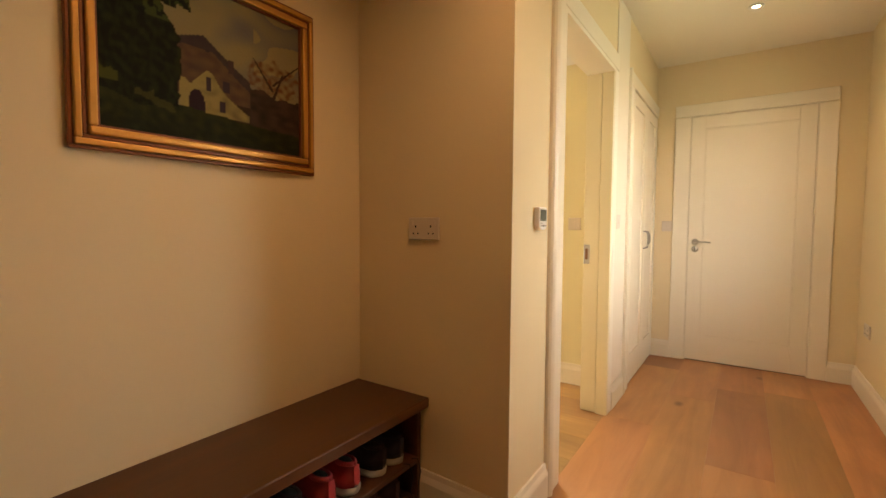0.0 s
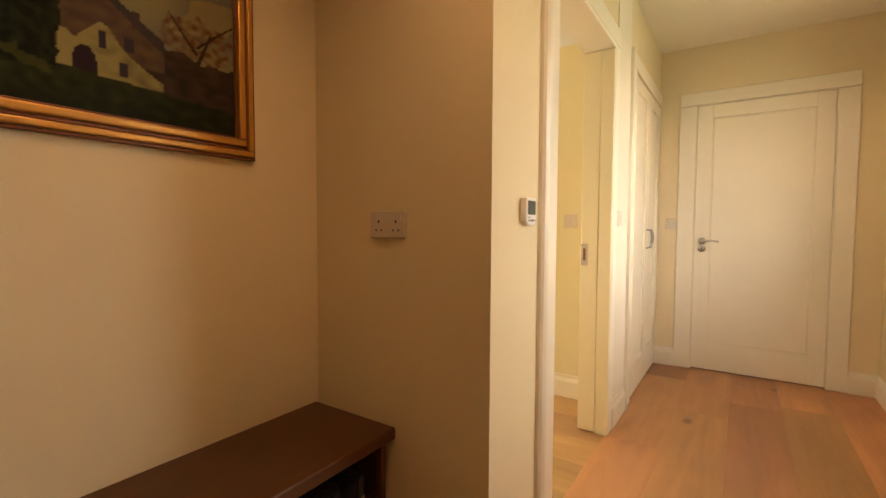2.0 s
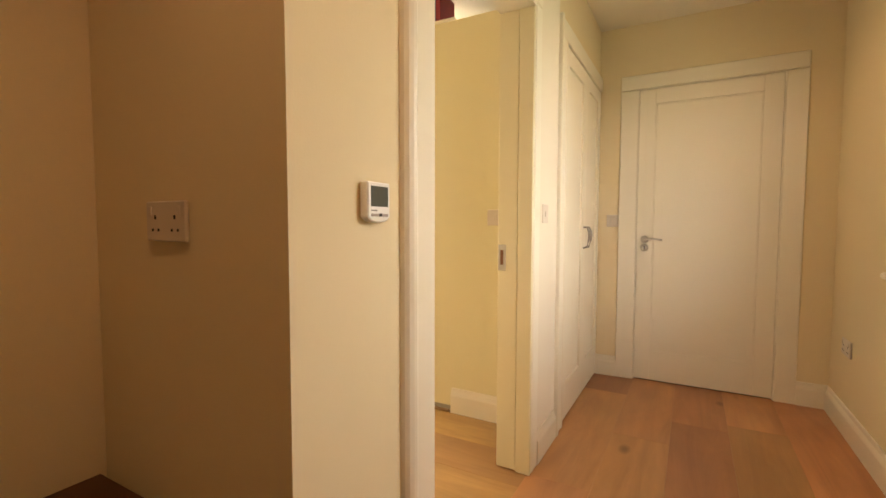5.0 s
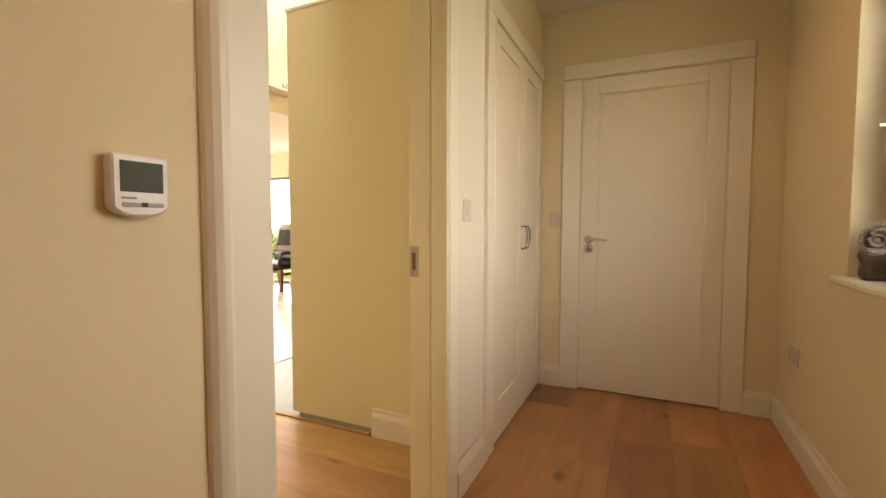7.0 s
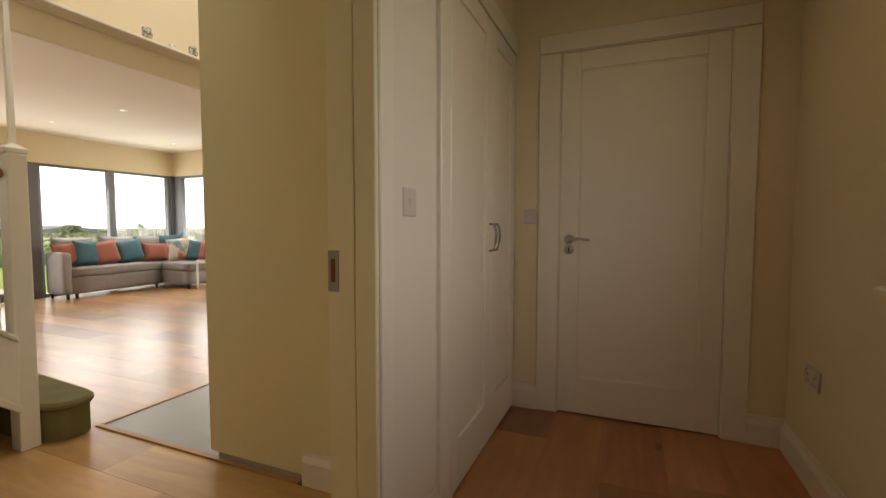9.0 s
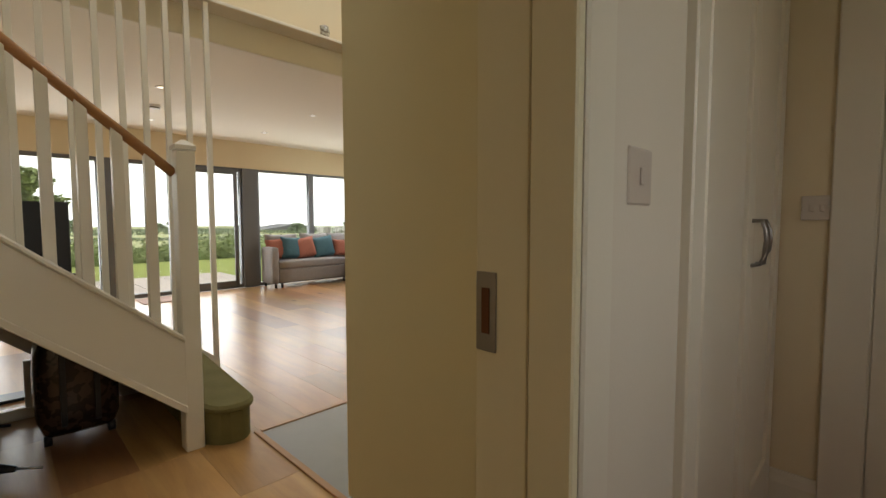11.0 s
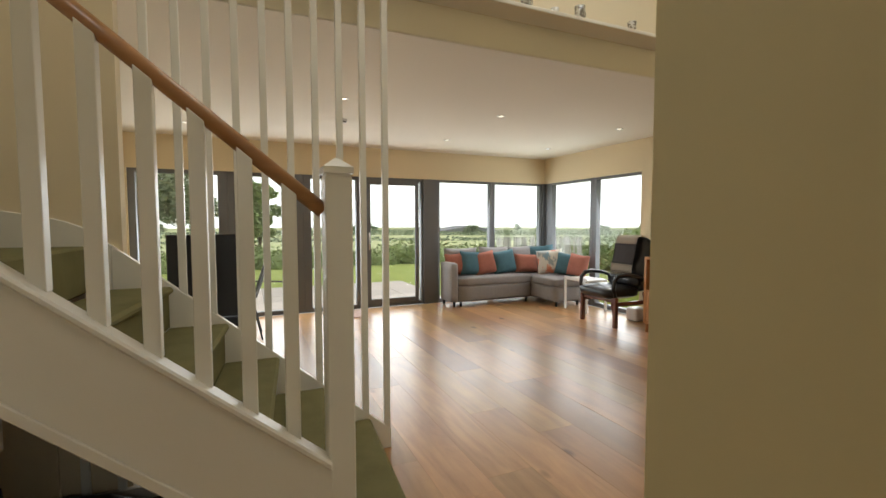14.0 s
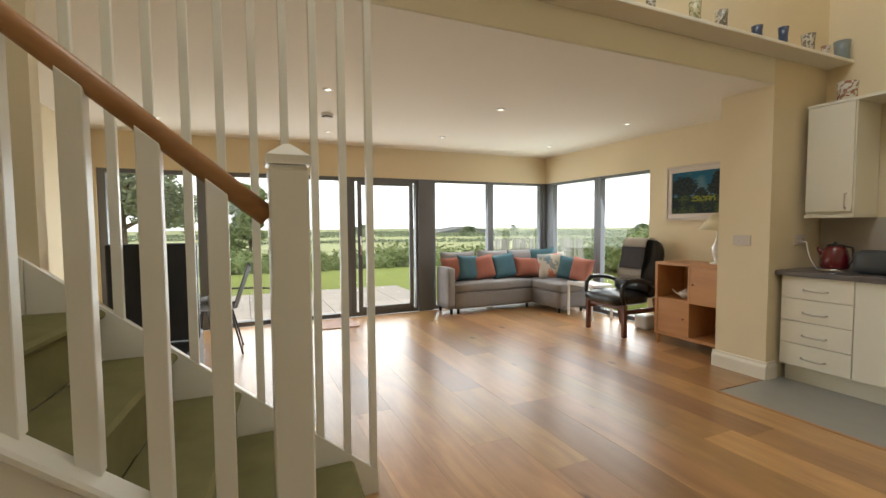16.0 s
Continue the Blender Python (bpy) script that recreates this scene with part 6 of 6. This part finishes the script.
um = base("umbrella", (-2.3, 2.0, 0.05), "folded black umbrella lying under the stairs", "umbrella")
part("canopy", tube_bm([(-2.62, 1.70, 0.06), (-2.5, 1.88, 0.075), (-2.38, 2.06, 0.07), (-2.27, 2.22, 0.05)], [0.012, 0.05, 0.04, 0.012], 10), BLACK, um, "", True)
part("shaft", tube_bm([(-2.27, 2.22, 0.05), (-2.22, 2.30, 0.045)], 0.006, 8), STEEL, um, "", True)
bt = base("bottle", (-2.22, 2.16, 0), "clear plastic water bottle on the floor under the stairs", "bottle")
part("bottle_body", lathe_bm(-2.22, 2.13, [(0.03, 0.001), (0.034, 0.01), (0.034, 0.09), (0.030, 0.11), (0.034, 0.13), (0.012, 0.19), (0.012, 0.2)], 18), material("clear_plastic", (0.5, 0.55, 0.56), 0.15), bt, "", True)
part("cap", cyl_bm(-2.22, 2.13, 0.2005, 0.215, 0.014, seg=14), PLASTIC, bt, "", True)
um = base("umbrella", (-2.95, 1.9, 0), "black folded umbrella lying on the floor under the stairs", "umbrella")
part("canopy", tube_bm([(-2.99, 1.55, 0.055), (-2.98, 1.75, 0.06), (-2.96, 2.0, 0.05), (-2.94, 2.14, 0.035)], [0.045, 0.06, 0.05, 0.014], 12), BLACK, um, "folded black canopy", True)
part("shaft", tube_bm([(-2.94, 2.13, 0.035), (-2.93, 2.22, 0.022)], 0.008, 8), BLACK, um, "", True)
bp_ = base("backpack", (-2.62, 1.83, 0), "black soft backpack standing under the stairs", "backpack")
part("bag_body", soft_bm(-2.80, -2.52, 1.46, 1.74, 0.0, 0.36, 0.07, 0.03, 6), LEATHER, bp_, "", True)
part("strap", tube_bm([(-2.56, 1.55, 0.33), (-2.48, 1.58, 0.27), (-2.48, 1.60, 0.12), (-2.53, 1.60, 0.05)], 0.014, 8, 0.6), BLACK, bp_, "", True)
cable_rng = random.Random(12)
for k in range(7):
    y_, x_ = 2.02 + 0.022 * k, -2.99 + cable_rng.uniform(-0.03, 0.03)
    pts = [(x_ + cable_rng.uniform(-0.012, 0.012), y_ + cable_rng.uniform(-0.022, 0.022), 0.60 - 0.045 * i_) for i_ in range(cable_rng.choice((6, 8, 10)))]
    put("cable", tube_bm(pts, 0.0032, 5), BLACK, None, "thin black cable hanging in a loose bundle under the stairs", True, "", "cable")

# ---- dining chair and rug at the glass door ----
dc = base("dining_chair", (-6.05, 2.6, 0), "grey moulded chair on thin black metal legs", "chair")
bm = bmesh.new()
rows = []
for i in range(13):
    t = i / 12
    if t < 0.5:
        y, z = 2.28 + t * 0.76, 0.45 - 0.02 * math.sin(t * 6.28)
    else:
        y, z = 2.66 + 0.14 * (t - 0.5) * 2, 0.45 + (t - 0.5) * 2 * 0.42
    rows.append([bm.verts.new((-6.27 + 0.44 * j / 8, y - 0.03 * abs(j / 4 - 1) ** 2 * (t > 0.4), z + 0.03 * abs(j / 4 - 1) ** 2)) for j in range(9)])
for r0, r1 in zip(rows, rows[1:]):
    for j in range(8):
        bm.faces.new((r0[j], r0[j + 1], r1[j + 1], r1[j]))
bmesh.ops.solidify(bm, geom=list(bm.faces), thickness=0.012)
part("seat_shell", bm, material("grey_shell", (0.16, 0.16, 0.16), 0.5), dc, "grey moulded seat and back", True)
for sx in (-1, 1):
    for y0, y1 in ((2.34, 2.28), (2.60, 2.70)):
        part("leg", tube_bm([(-6.05 + sx * 0.12, y0, 0.44), (-6.05 + sx * 0.2, y1, 0.004)], 0.009, 8), BLACK, dc, "thin black metal leg", True)
copy_thing(dc, pose(-0.62, -0.28, 0) @ dc.matrix_world)
put("door_mat", box_bm(-7.0, -6.55, 3.55, 4.05, 0.001, 0.012, 0.003), material("pinkish_mat", (0.40, 0.28, 0.24), 0.95, vary=0.2, scale=20), None, "small pinkish mat by the glass door", False, "", "mat")
lo = base("sun_lounger", (-8.6, 2.6, -0.05), "dark slatted garden lounger on the patio", "lounger")
part("bed", tube_bm([(-9.1, 2.0, 0.15), (-9.0, 2.3, 0.28), (-8.9, 2.9, 0.27), (-8.85, 3.3, 0.24)], 0.03, 8, 0.5), BLACK, lo, "", True)
for x, y in ((-9.02, 2.3), (-8.88, 3.15)):
    part("leg", tube_bm([(x, y, 0.26), (x, y, -0.05)], 0.012, 8), BLACK, lo)

# ---- floor boards ----
def boards(name, parent, x0, x1, y0, y1, width, axis, mat, seed):
    rng = random.Random(seed)
    cache = {}
    rows = int(round(((x1 - x0) if axis == 1 else (y1 - y0)) / width))
    w = ((x1 - x0) if axis == 1 else (y1 - y0)) / rows
    for r in range(rows):
        a, end_ = (y0, y1) if axis == 1 else (x0, x1)
        first = True
        while a < end_ - 0.01:
            length = rng.choice((1.2, 1.5, 1.8, 2.1)) if not first else rng.choice((0.5, 0.9, 1.3, 1.7))
            first = False
            if end_ - a - length < 0.3:
                length = end_ - a
            key = round(length, 3)
            if key not in cache:
                dims = (0, w - 0.0005, 0, length - 0.0005, -0.018, 0) if axis == 1 else (0, length - 0.0005, 0, w - 0.0005, -0.018, 0)
                bm = box_bm(*dims)
                top = [e for e in bm.edges if all(v.co.z > -0.001 for v in e.verts)]
                bmesh.ops.bevel(bm, geom=top, offset=0.0005, segments=1, affect="EDGES")
                me = bpy.data.meshes.new("plank")
                bm.to_mesh(me)
                bm.free()
                me.materials.append(mat)
                cache[key] = me
            ob = new("plank", cache[key])
            ob.location = (x0 + r * w, a, rng.uniform(-0.0004, 0)) if axis == 1 else (a, y0 + r * w, rng.uniform(-0.0004, 0))
            ob.parent = parent
            a += length


fc = sbox("floor_corridor", (-0.001, 1.345, -1.8, 4.34, -0.0199, -0.0185), DARK, "oak board floor of the corridor")
fl = sbox("floor_living", (XW, -0.002, -1.8, YW, -0.0199, -0.0185), DARK, "oak board floor of the living room")
boards("corridor", fc, 0.0, 1.344, -1.8, 4.335, 0.267, 1, PLANK_Y, 3)
boards("niche", fc, -0.751, 0.0, -1.8, 1.41, 0.25, 1, PLANK_Y, 8)
boards("living", fl, XW, -1.987, 1.56, 5.995, 0.265, 0, PLANK_X, 5)
boards("living", fl, XW, -3.226, 5.995, 7.357, 0.265, 0, PLANK_X, 6)
boards("living", fl, -1.987, 0.0, 1.56, 3.094, 0.265, 0, PLANK_X, 7)
